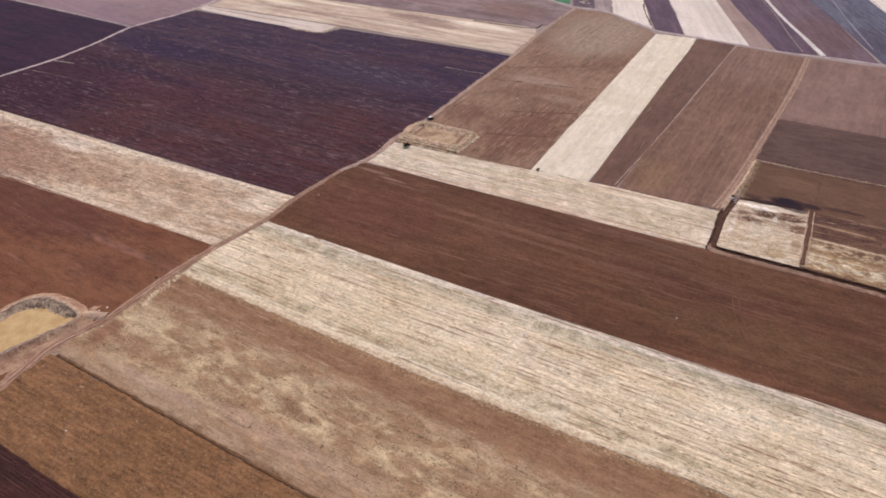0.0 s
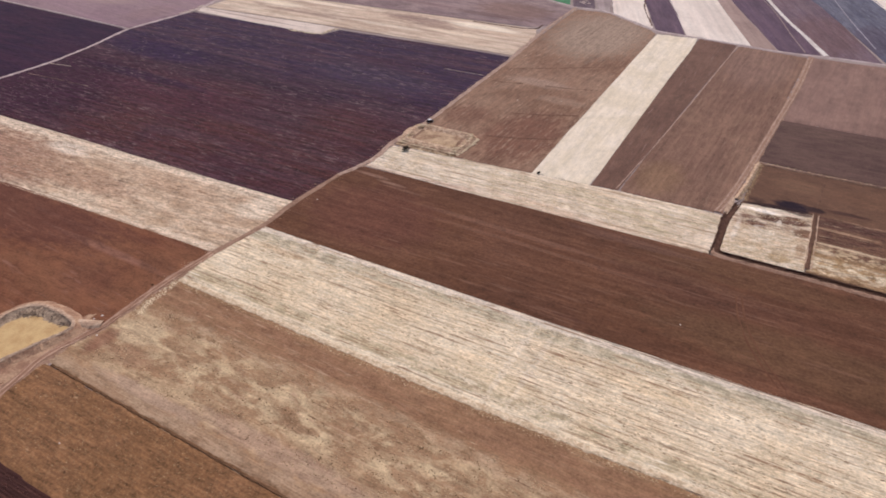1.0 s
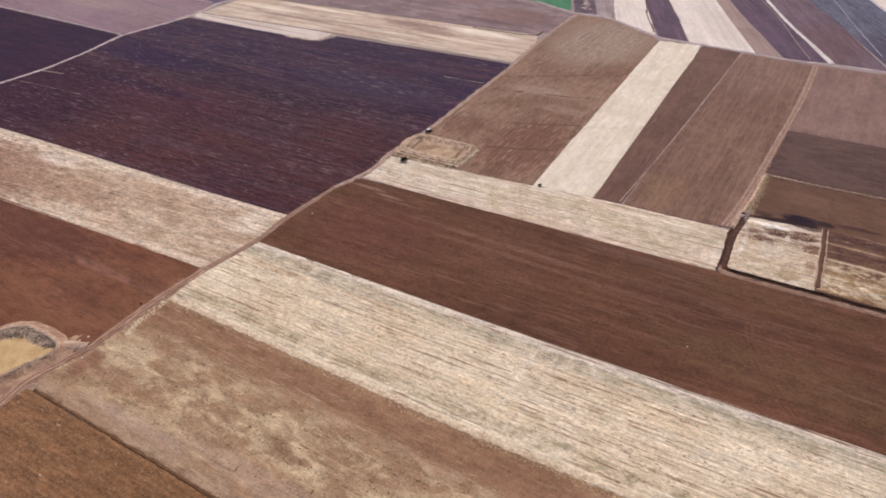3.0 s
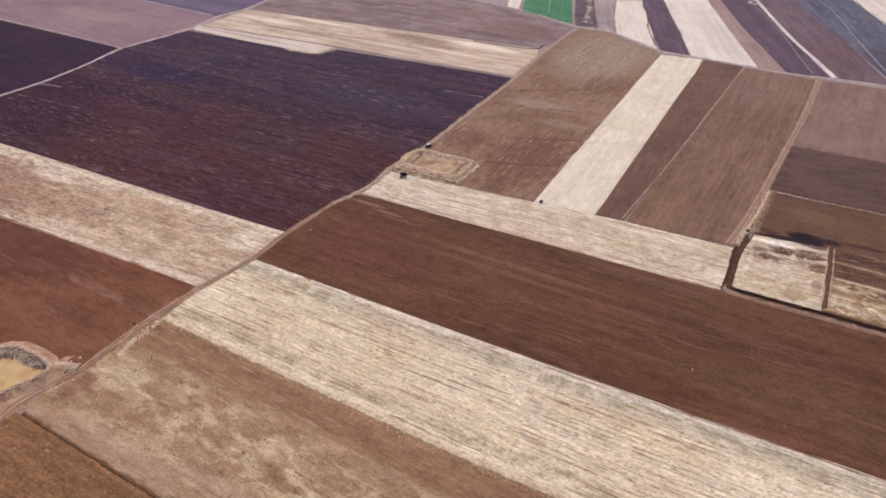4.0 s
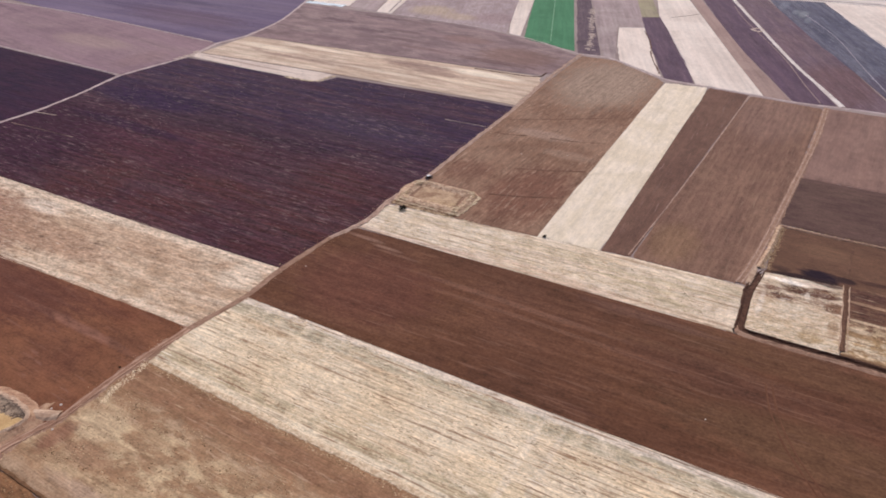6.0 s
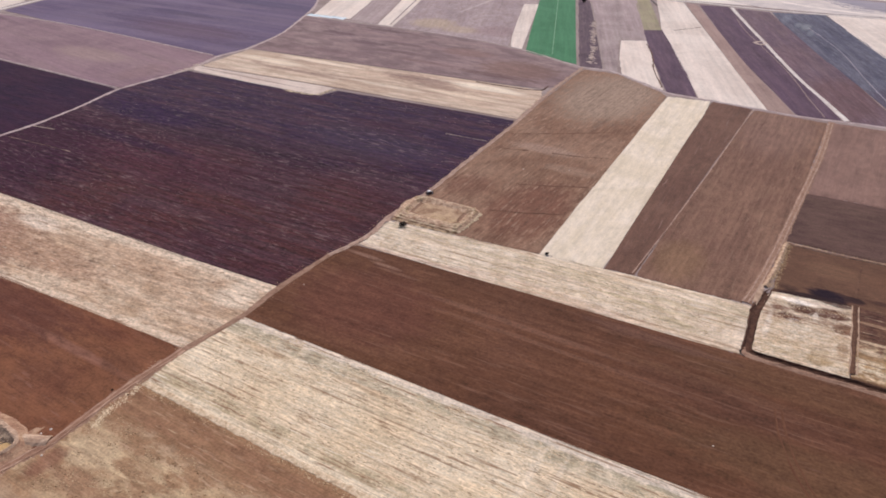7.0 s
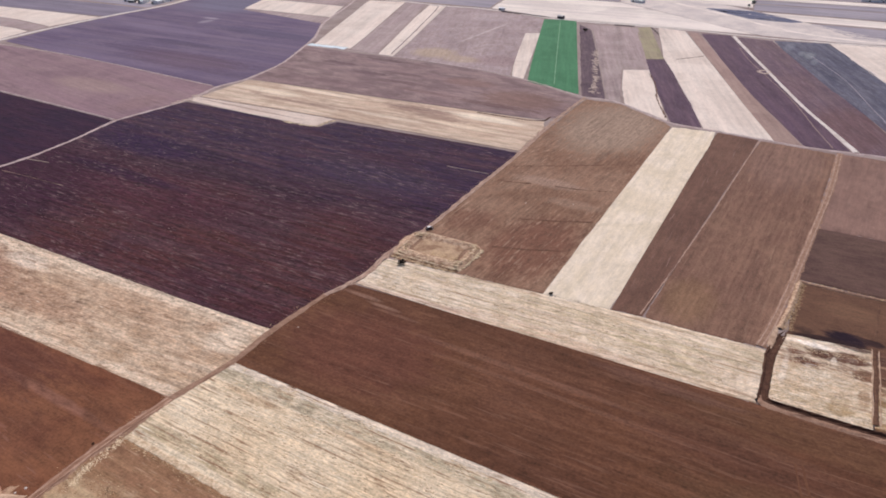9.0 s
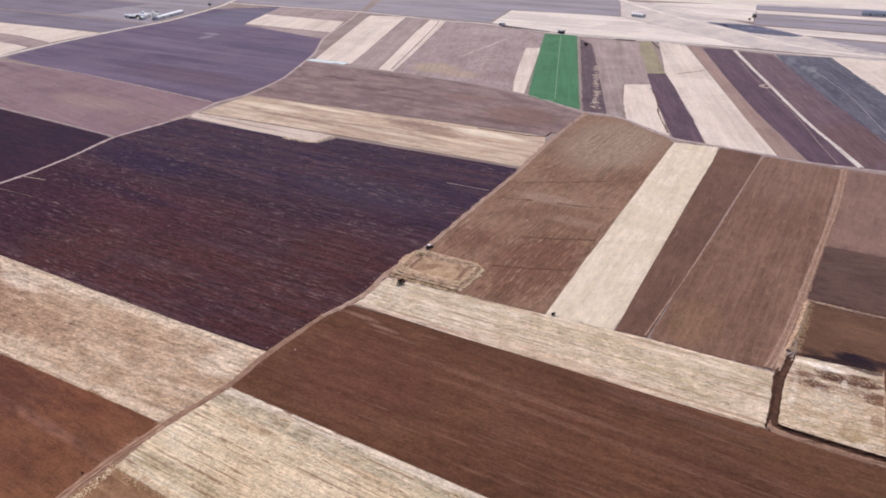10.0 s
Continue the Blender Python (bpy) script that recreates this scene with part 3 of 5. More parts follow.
def field(name, corners, material, label, deg=0.0, period=1.2, ridge=0.1, seg=5.0, ragged=0.6, base=0.16):
    """A field as a sheet of real ridges along deg, clipped to its corners, with uneven margins."""
    c, s = math.cos(radians(deg)), math.sin(radians(deg))
    P = np.array(corners, float)
    out = P - P.mean(0)
    P = P + out / np.linalg.norm(out, axis=1)[:, None] * (1.9 if period >= 3 else 0.9)
    U, V = P @ (c, s), P @ (-s, c)
    levels = np.arange(V.min() + 0.05, V.max() - 0.05, period / 2)
    n = int(min(200, max(5, (U.max() - U.min()) / seg)))
    seed = len(FIELDS) + 11
    r = np.random.default_rng(seed)
    out = []
    for j, v in enumerate(levels):
        cut = []
        for k in range(len(P)):
            u0, v0, u1, v1 = U[k - 1], V[k - 1], U[k], V[k]
            if (v0 - v) * (v1 - v) <= 0 and v0 != v1:
                cut.append(u0 + (u1 - u0) * (v - v0) / (v1 - v0))
        lo, hi = min(cut), max(cut)
        lo += ragged * float(waves(v, 3.0, seed, 9.0)) + ragged * r.uniform(-0.4, 0.4)
        hi += ragged * float(waves(v, 90.0, seed, 9.0)) + ragged * r.uniform(-0.4, 0.4)
        share = np.linspace(0, 1, n + 1)
        share[1], share[-2] = min(share[1], 1.1 / max(hi - lo, 1)), max(share[-2], 1 - 1.1 / max(hi - lo, 1))
        u = lo + (hi - lo) * share
        edge = math.exp(-min(j, len(levels) - 1 - j) * period / 2 / 1.5)
        w = v + ragged * edge * waves(u, v * 0.2, seed + 5, 14.0) + 0.12 * period * waves(u, v, seed + 9, 60.0)
        worn = np.clip(0.55 + 0.45 * waves(u, v * 3.0, seed + 21, 45.0), 0.15, 1.0) * r.uniform(0.3, 1.0)
        z = base + ridge * (1 if j % 2 else -1) * worn + 0.3 * ridge * r.normal(0, 1, n + 1)
        z = np.minimum(z, -0.05 + 0.21 * min(1.0, min(j, len(levels) - 1 - j) * period / 2 / 1.3))
        z[0] = z[-1] = -0.06
        out.append(np.stack([u * c - w * s, u * s + w * c, z], 1))
    verts = np.concatenate(out)
    ob = mesh_object(name, verts, grid_faces(len(levels), n + 1), material)
    FIELDS.append(ob)
    return tagged(ob, label, "field", kind="structure")


def smooth_line(points, step=4.0):
    P = [Vector(p) for p in points]
    P = [P[0] * 2 - P[1]] + P + [P[-1] * 2 - P[-2]]
    line = []
    for a, b, c, d in zip(P, P[1:], P[2:], P[3:]):
        n = max(2, int((c - b).length / step))
        for k in range(n):
            t = k / n
            line.append(0.5 * (2 * b + (c - a) * t + (2 * a - 5 * b + 4 * c - d) * t * t + (3 * b - a - 3 * c + d) * t ** 3))
    line.append(P[-2])
    return np.array([(p.x, p.y) for p in line])


def ribbon(name, points, profile, material, label, category="track", ragged=0.25, step=3.0, kind="structure", parent=None):
    """A way or bank along points; profile: (across, height) from its left to its right edge."""
    line = smooth_line(points, step)
    ahead = np.gradient(line, axis=0)
    ahead /= np.linalg.norm(ahead, axis=1)[:, None]
    side = np.stack([ahead[:, 1], -ahead[:, 0]], 1)
    seed = int(abs(line[0, 0] * 3 + line[0, 1])) % 997
    along = np.cumsum(np.r_[0, np.linalg.norm(np.diff(line, axis=0), axis=1)])
    r = np.random.default_rng(seed)
    columns = []
    for k, (across, height) in enumerate(profile):
        outer = k in (0, len(profile) - 1)
        move = ragged * (1.6 if outer else 0.6) * waves(along, k * 31.0, seed + k, 11.0) + ragged * (0.5 if outer else 0.2) * r.normal(0, 1, len(line))
        rise = 0 if outer else 0.12 * abs(height) * waves(along, k * 7.0, seed + 40 + k, 6.0) + 0.02 * r.normal(0, 1, len(line))
        xy = line + side * (across + move)[:, None]
        columns.append(np.c_[xy, np.full(len(line), height) + rise])
    verts = np.stack(columns, 1).reshape(-1, 3)
    ob = mesh_object(name, verts, grid_faces(len(line), len(profile))[:, ::-1], material, parent)
    if parent is not None:
        return tagged(ob, label)
    return tagged(ob, label, category, kind=kind)


def rutted(width):
    """The cross section of a farm track: two wheel ruts and a crown."""
    h = width / 2
    return [(-h * 1.25, -0.06), (-h * 0.85, 0.24), (-h * 0.5, 0.18), (-h * 0.28, 0.24), (0, 0.29), (h * 0.28, 0.24), (h * 0.5, 0.18), (h * 0.85, 0.24), (h * 1.25, -0.06)]


def flat_way(width, height=0.26):
    h = width / 2
    return [(-h * 1.2, -0.06), (-h * 0.6, height * 0.85), (0, height), (h * 0.6, height * 0.85), (h * 1.2, -0.06)]


def clumps(name, xy, base, size, material, label, category, sides=4, rise=0.18, stretch=1.6):
    """Many small low tufts, each an uneven peaked heap, joined as one."""
    r = np.random.default_rng(len(xy))
    n = len(xy)
    turn = r.uniform(0, 6.28, (n, 1)) + np.arange(sides)[None] * 6.28 / sides + r.normal(0, 0.25, (n, sides))
    scale = size * r.uniform(0.45, 1.4, (n, 1))
    reach = scale * r.uniform(0.35, 0.75, (n, sides))
    rim = np.stack([xy[:, :1] + np.cos(turn) * reach * stretch, xy[:, 1:] + np.sin(turn) * reach, np.full((n, sides), base)], 2)
    tip = np.c_[xy + r.normal(0, 0.15, (n, 2)) * scale, base + rise * scale * r.uniform(0.6, 1.3, (n, 1))][:, None, :]
    verts = np.concatenate([rim, tip], 1).reshape(-1, 3)
    first = np.arange(n)[:, None] * (sides + 1)
    faces = [np.concatenate([first + k, first + (k + 1) % sides, first + sides], 1) for k in range(sides)]
    ob = mesh_object(name, verts, np.concatenate(faces), material)
    return tagged(ob, label, category, kind="stuff")


def along_line(points, count, spread, seed):
    line = smooth_line(points, 2.0)
    r = np.random.default_rng(seed)
    i = r.uniform(0, len(line) - 1.001, count)
    k = i.astype(int)
    p = line[k] + (line[k + 1] - line[k]) * (i - k)[:, None]
    keep = waves(p[:, 0], p[:, 1], seed, 17.0) + r.uniform(-0.8, 0.8, count) > -0.35
    return (p + r.normal(0, spread, (count, 2)))[keep]


def in_box(x0, y0, x1, y1, count, seed, size=14.0, floor=0.0):
    r = np.random.default_rng(seed)
    p = np.stack([r.uniform(x0, x1, count), r.uniform(y0, y1, count)], 1)
    keep = waves(p[:, 0], p[:, 1], seed, size) + r.uniform(-0.5, 0.5, count) > floor
    return p[keep]


def above(p):
    """Only the places north of the bleached strip's southern edge."""
    return p[p[:, 1] > 234.2 + (p[:, 0] + 177.6) * 0.045]


# ---- ground ----
def build_ground():
    """One sheet out to the horizon that sinks below the bed where the ditch runs."""
    xs = [-5200, -3000, -1600, -1200, -900, -600, -400, -300, -200, -100, -50, -23.6, -22.4, -20.6, -18.6, -17.2, 10, 33, 62, 66, 120, 300, 800, 2000, 4800]
    ys = [-4200, -2000, -800, -300, -100, 0, 60, 120, 180, 237.6, 239, 245, 246.4, 266, 271, 281, 284, 330, 420, 520, 640, 760, 900, 1100, 1400, 2000, 3200, 5400]

    def low(x, y):
        return -22.4 <= x <= 62 and 239 <= y <= 245 or -22.4 <= x <= -18.6 and 239 <= y <= 266 or -20.6 <= x <= -18.6 and 266 <= y <= 281

    verts = [(x, y, -1.2 if low(x, y) else -0.04) for y in ys for x in xs]
    faces = grid_faces(len(ys), len(xs))
    tagged(mesh_object("ground", verts, faces, M_GROUND), "dusty pinkish-brown farmland out to the horizon", "ground", kind="structure")


build_ground()
XR = 120

# fields east of the track, from the camera outwards
field("ploughed_field", [(-188.5, -40), (XR, -40), (XR, 45.2), (-190.5, 45.2)], M_A, "freshly ploughed dark red-brown field", 0, 0.9, 0.14, 3)
field("fallow_field", [(-186.6, 43.9), (XR, 43.9), (XR, 74.6), (-188.8, 74.6)], M_B, "olive-brown weedy fallow field with drill rows", 0, 0.8, 0.03, 3)
field("stubble_field", [(-188.6, 74.5), (XR, 74.7), (XR, 129.5), (12, 128), (-71, 124.6), (-186.4, 124.8), (-186.4, 109), (-185.6, 98), (-186.4, 91), (-188.0, 84)], M_C, "tan stubble field with mottled straw and a bare brown band", 0, 0.8, 0.03, 3, 0.9)
field("stubble_field", [(-183.4, 168.4), (-184.2, 160), (-186.4, 144), (-185.8, 127.0), (-71, 126.8), (XR, 132.2), (XR, 178.8), (-52, 170.8)], M_D, "thick pale straw stubble field with grey-green margins", 1.0, 0.8, 0.06, 3)
field("bare_field", [(-183.6, 168.2), (-52, 170.8), (XR, 179), (XR, 242.2), (40, 240.2), (-18, 238.4), (-78, 235.6), (-178.8, 231.6), (-183, 219), (-184.4, 190)], M_E, "bare red-brown tilled field with long passes", 1.5, 1.2, 0.03, 5)
field("stubble_field", [(-177.6, 232.6), (-78, 236.4), (-22.5, 239.1), (-22.4, 252), (-23.4, 266), (-23.6, 271), (-67, 268.4), (-107, 264.2), (-140, 261), (-178.6, 257)], M_F, "bleached pale stubble strip beside the ditch", 3.0, 1.0, 0.07, 4, 0.4)
field("fallow_field", [(-179.5, 259), (-140, 262.4), (-107.6, 265.4), (-115.9, 500.4), (-122, 508), (-163, 535.5), (-188.4, 534), (-186, 453), (-181.6, 402), (-179.8, 342), (-177.8, 292)], M_H, "brown fallow field with cross drains", 89, 1.4, 0.05, 6)
field("stubble_field", [(-107.4, 264.8), (-80, 268.2), (-87, 505.5), (-115.4, 500.5)], M_I, "long bleached straw strip", 91.5, 1.4, 0.05, 5, 1.1)
field("furrowed_field", [(-79.8, 268.6), (-67.6, 270.4), (-60.6, 502.5), (-86.8, 505.4)], M_J, "dark brown furrowed strip", 91, 1.4, 0.05, 6)
field("furrowed_field", [(-67.0, 269.4), (-26.6, 271.8), (-24.2, 297), (-21.8, 330), (-19.0, 381), (-15.6, 499), (-59, 501.5)], M_J2, "brown furrowed field with long drill lines", 89.5, 1.4, 0.05, 6)
field("fallow_field", [(-15.4, 386), (XR, 391), (XR, 508), (-12.2, 501)], M_K1, "rosy brown fallow field", 89, 1.8, 0.05, 8)
field("tilled_field", [(-17.8, 329.6), (XR, 334), (XR, 389.6), (-15.6, 385)], M_K2, "dark grey-brown tilled field", 1.5, 1.4, 0.04, 6)
field("fallow_field", [(-17.2, 284.8), (9, 289.2), (XR, 294.6), (XR, 332), (-16.2, 326.4)], M_K3, "olive-brown fallow field with burnt edge", 1.5, 1.2, 0.04, 5)
field("straw_plot", [(-18.0, 243.8), (11.0, 244.5), (10.0, 289.4), (-17.8, 284.2), (-18.7, 272), (-18.5, 258)], M_K4, "patchy white straw plot edged by a ditch", 2, 1.0, 0.1, 2.5, 0.3)
field("straw_plot", [(13.4, 244.8), (XR, 246.0), (XR, 295.5), (11.6, 292)], M_K5, "patchy straw plot with burnt brown streaks", 2, 1.0, 0.1, 3, 0.8)

# fields west of the track
field("bare_field", [(-189, 143.4), (-190.6, 123), (-189.8, 109), (-188.5, 98), (-189.2, 91), (-191, 84), (-192, 76), (-191, 60), (-189.6, 5), (-440, 5), (-440, 128.5), (-319, 136.4), (-263, 140.6), (-212, 143.6)], M_N, "bare reddish earth field with faint machine arcs", 3, 1.2, 0.04, 5)
field("stubble_field", [(-188, 144.6), (-185, 168), (-186.2, 189.8), (-226, 187.8), (-262, 186), (-344, 182.8), (-392, 180.9), (-500, 176.5), (-500, 124), (-319, 136), (-263, 140.2), (-212, 143.2)], M_M, "pale straw stubble strip, browner to the west", 2, 1.0, 0.09, 4)
field("ploughed_field", [(-184.6, 402), (-182.4, 342), (-180.6, 291), (-182.4, 262), (-180.6, 240), (-185, 219), (-186.4, 190.5), (-226, 188.3), (-262, 186.5), (-344, 183.3), (-392, 181.4), (-441, 179.5), (-441, 212), (-440.4, 250), (-456.2, 322), (-451.6, 378), (-359, 375.6), (-325, 378.6), (-320, 396.5), (-274, 399.5), (-186.6, 405.5)], M_L, "large dark violet-brown ploughed field, its violet partly painted haze", 1.6, 1.2, 0.08, 5)
field("ploughed_field", [(-460, 321), (-450, 285), (-444.6, 250), (-445, 212), (-445, 120), (-820, 120), (-820, 323)], M_O, "dark violet ploughed field, tinted by painted haze", 0.5, 2.5, 0.12, 10)
field("fallow_field", [(-460.4, 325), (-455.8, 379), (-464.4, 418), (-604, 424.5), (-693, 426), (-800, 419), (-820, 327)], M_P, "mauve-brown fallow field, tinted by painted haze", 1, 3.0, 0.1, 12)
field("ploughed_field", [(-464.4, 421), (-461.4, 452), (-472.4, 506), (-506.4, 581), (-525, 616), (-564, 671), (-711, 694), (-749, 775), (-776, 833), (-851, 772), (-820, 672), (-818, 587), (-812, 509), (-793, 436), (-693, 430), (-604, 428.5)], M_Q, "wide slate-violet ploughed field, tinted by painted haze", 1, 4.0, 0.12, 14)
field("fallow_field", [(-565, 671), (-577, 705), (-714, 702), (-712, 698)], M_TAN, "narrow tan fallow band", 0, 4, 0.1, 12)
field("stubble_field", [(-579, 708), (-614, 777), (-748, 774), (-716, 705)], M_PALE, "pale stubble block", 0, 4, 0.1, 12)
field("fallow_field", [(-616, 780), (-644, 845), (-774, 837), (-750, 777)], M_TAN, "tan fallow block", 0, 4, 0.1, 12)

# fields north of the dark plough
field("straw_plot", [(-451, 382), (-359, 379), (-328, 382), (-327, 401), (-455, 391.5)], M_PLOT, "pale sandy straw plot", 2, 2, 0.08, 6)
field("stubble_field", [(-452.5, 393.6), (-326, 403.5), (-279, 409), (-186.8, 409), (-190, 455), (-196, 470.5), (-245, 466.5), (-366, 456.5), (-455, 449)], M_R, "streaked straw stubble field", 2.4, 2.2, 0.1, 8)
field("fallow_field", [(-455, 452), (-366, 459.5), (-245, 469.5), (-200, 474), (-193, 482), (-193, 534), (-247, 558), (-301, 570), (-393, 573), (-445, 571.5), (-497, 570), (-468, 505)], M_S, "dun fallow field with darker blotches", 2, 3, 0.1, 10)
field("stubble_field", [(-497, 584), (-453, 586), (-558, 845), (-611, 832)], M_PALE, "long pale stubble strip", 112, 4, 0.1, 12)
field("fallow_field", [(-451, 584), (-417, 581), (-521, 838), (-556, 844)], M_TAN, "long tan fallow strip", 112, 4, 0.1, 12)
field("stubble_field", [(-415, 580), (-396, 580), (-493, 840), (-519, 838)], M_PALE, "narrow pale stubble strip", 111, 4, 0.1, 12)
field("fallow_field", [(-394, 579), (-300, 574), (-271, 571), (-333, 736), (-320, 745), (-348, 821), (-440, 844), (-491, 839)], M_TANPATCHY, "broad tan fallow field with yellowish patches", 0, 5, 0.1, 14)
field("stubble_field", [(-269, 569.5), (-255, 566), (-318, 743), (-332, 735)], M_PALE, "short pale stubble strip", 110, 4, 0.1, 12)
field("green_field", [(-250, 561), (-199, 546), (-309, 830), (-346, 820)], M_GREEN, "irrigated bright green crop strip", 111, 3, 0.12, 10, 0.4)
field("scrub_strip", [(-196.5, 543), (-177, 545), (-274, 784), (-300, 812)], M_SCRUB, "dark tilled strip with a line of pale scrub", 111, 3, 0.12, 8)
field("fallow_field", [(-175, 544), (-163.5, 540.5), (-194, 637), (-172, 648), (-186, 681), (-233, 822), (-296, 812), (-272, 784)], M_TAN, "tan fallow strip", 2, 4, 0.1, 12)
field("stubble_field", [(-161, 540), (-122.5, 515), (-170.5, 645), (-191.5, 634)], M_PALE, "small pale stubble block", 110, 3, 0.1, 10)
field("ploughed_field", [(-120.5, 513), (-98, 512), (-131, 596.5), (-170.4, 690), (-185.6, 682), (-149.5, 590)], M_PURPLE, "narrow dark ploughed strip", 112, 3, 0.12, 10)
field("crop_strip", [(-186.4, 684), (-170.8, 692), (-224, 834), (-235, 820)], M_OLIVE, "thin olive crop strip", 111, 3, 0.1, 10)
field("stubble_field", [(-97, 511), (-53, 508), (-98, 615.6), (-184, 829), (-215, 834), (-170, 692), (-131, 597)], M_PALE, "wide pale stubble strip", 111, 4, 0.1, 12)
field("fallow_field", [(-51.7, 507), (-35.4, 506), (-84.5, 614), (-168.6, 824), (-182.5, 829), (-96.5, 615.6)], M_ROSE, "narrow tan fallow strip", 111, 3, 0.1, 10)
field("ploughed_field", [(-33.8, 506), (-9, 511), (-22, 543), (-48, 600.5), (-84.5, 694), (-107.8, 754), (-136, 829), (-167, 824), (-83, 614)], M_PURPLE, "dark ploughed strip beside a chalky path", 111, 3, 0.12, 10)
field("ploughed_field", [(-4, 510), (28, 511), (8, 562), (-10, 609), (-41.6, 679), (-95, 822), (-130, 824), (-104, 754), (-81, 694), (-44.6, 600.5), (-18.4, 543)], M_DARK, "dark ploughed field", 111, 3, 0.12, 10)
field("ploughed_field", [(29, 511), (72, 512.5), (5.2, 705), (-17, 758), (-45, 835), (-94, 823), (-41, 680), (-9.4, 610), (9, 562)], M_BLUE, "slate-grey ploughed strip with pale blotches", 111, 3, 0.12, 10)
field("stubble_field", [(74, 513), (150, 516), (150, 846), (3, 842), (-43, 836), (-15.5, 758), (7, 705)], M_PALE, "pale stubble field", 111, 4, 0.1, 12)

# far land, with distant haze put into the soil colours
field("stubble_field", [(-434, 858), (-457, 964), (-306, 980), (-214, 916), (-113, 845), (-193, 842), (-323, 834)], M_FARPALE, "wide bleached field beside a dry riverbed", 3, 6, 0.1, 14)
field("fallow_field", [(-634, 858), (-440, 860), (-464, 968), (-310, 986), (-356, 1130), (-470, 1290), (-820, 1290), (-700, 1000)], M_HAZEGREY, "far field, grey-brown with painted haze", 2, 8, 0.12, 20)
field("ploughed_field", [(-198, 989), (-143, 995), (-79, 945), (-96, 934), (-138, 940)], M_FARDARK, "dark wedge of ploughed land, blued by painted haze", 3, 5, 0.12, 12, 0.6, 0.3)
field("fallow_field", [(-74, 940), (160, 930), (160, 862), (-20, 874)], M_HAZEGREY, "far field, grey-green with painted haze", 2, 6, 0.12, 16)
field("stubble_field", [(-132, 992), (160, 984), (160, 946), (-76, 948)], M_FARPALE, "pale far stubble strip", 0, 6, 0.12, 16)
field("fallow_field", [(-140, 1000), (160, 992), (160, 1060), (-146, 1050)], M_HAZEGREY, "far strip in haze grey", 0, 6, 0.12, 16)
field("stubble_field", [(-146, 1056), (160, 1068), (160, 1100), (-150, 1086)], M_HAZEGREY, "dull far strip in haze grey", 0, 6, 0.12, 16)
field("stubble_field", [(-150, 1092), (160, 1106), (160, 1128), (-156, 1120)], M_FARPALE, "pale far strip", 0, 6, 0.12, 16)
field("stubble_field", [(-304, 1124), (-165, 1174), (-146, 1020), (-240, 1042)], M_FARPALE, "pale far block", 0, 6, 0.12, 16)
field("fallow_field", [(-164, 1182), (160, 1205), (160, 1136), (-158, 1128)], M_HAZEGREY, "far field in haze grey", 0, 6, 0.12, 16)
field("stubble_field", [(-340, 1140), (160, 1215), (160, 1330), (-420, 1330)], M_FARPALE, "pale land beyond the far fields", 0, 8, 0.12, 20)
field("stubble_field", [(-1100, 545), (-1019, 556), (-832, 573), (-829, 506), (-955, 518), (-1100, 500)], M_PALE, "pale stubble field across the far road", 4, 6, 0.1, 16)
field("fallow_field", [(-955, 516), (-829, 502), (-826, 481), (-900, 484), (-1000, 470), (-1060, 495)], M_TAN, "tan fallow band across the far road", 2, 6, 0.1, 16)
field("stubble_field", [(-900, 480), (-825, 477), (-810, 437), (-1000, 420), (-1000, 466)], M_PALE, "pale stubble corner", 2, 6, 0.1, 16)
field("fallow_field", [(-1100, 550), (-1019, 560), (-829, 577), (-832, 640), (-1019, 632), (-1148, 622)], M_HAZESLATE, "field before the farm, slate-grey with painted haze", 3, 6, 0.1, 16)
field("stubble_field", [(-1006, 642), (-930, 648), (-836, 646), (-862, 762), (-980, 760)], M_HAZEGREY, "land behind the farm, grey-pink with painted haze", 3, 6, 0.1, 16)
field("ploughed_field", [(-1300, 642), (-1148, 631), (-1010, 641), (-984, 760), (-1300, 760)], M_HAZESLATE, "far field behind the farm, blue-grey with painted haze", 3, 6, 0.1, 16)

field("fallow_field", [(-650, 864), (-774, 849), (-880, 842), (-950, 985), (-725, 1008)], M_HAZEGREY, "far field, grey-mauve with painted haze", 5, 6, 0.1, 16)
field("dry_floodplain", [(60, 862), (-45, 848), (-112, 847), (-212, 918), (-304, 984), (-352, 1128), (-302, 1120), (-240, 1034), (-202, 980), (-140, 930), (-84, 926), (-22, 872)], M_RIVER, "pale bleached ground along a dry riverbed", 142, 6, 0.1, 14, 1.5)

field("fallow_field", [(-1300, 768), (-870, 768), (-895, 858), (-1300, 980)], M_HAZEGREY, "far land past the farm, grey with painted haze", 3, 6, 0.1, 16)

# ---- tracks ----
MAIN = [(-187.4, -10), (-187.5, 50), (-188.4, 60), (-190.0, 67.7), (-191.2, 72.5), (-191.2, 78), (-190.1, 84), (-188.8, 90), (-187.7, 95.5), (-188.5, 109), (-188.9, 123), (-187.8, 144), (-184.4, 168), (-185.6, 189), (-184, 219), (-179.5, 239), (-181.5, 262), (-179.5, 291), (-181.5, 342), (-183.5, 402), (-188, 453), (-190, 500), (-190.5, 538)]
ribbon("track_verge", MAIN[1:14], flat_way(7.0, 0.12), M_VERGE, "brown trodden verge under the farm track", "verge", 0.3)
ribbon("dirt_track", MAIN[:12], rutted(2.8), M_TRACK_RED, "reddish dirt farm track with two wheel ruts", "track", 0.4)
ribbon("dirt_track", MAIN[11:15], rutted(2.6), M_VERGE, "brown trodden farm track between straw and bare soil", "track", 0.4)
ribbon("dirt_track", MAIN[14:], rutted(2.2), M_TRACK, "pale dusty farm track skirting a dark ploughed field", "track", 0.95, 1.5)
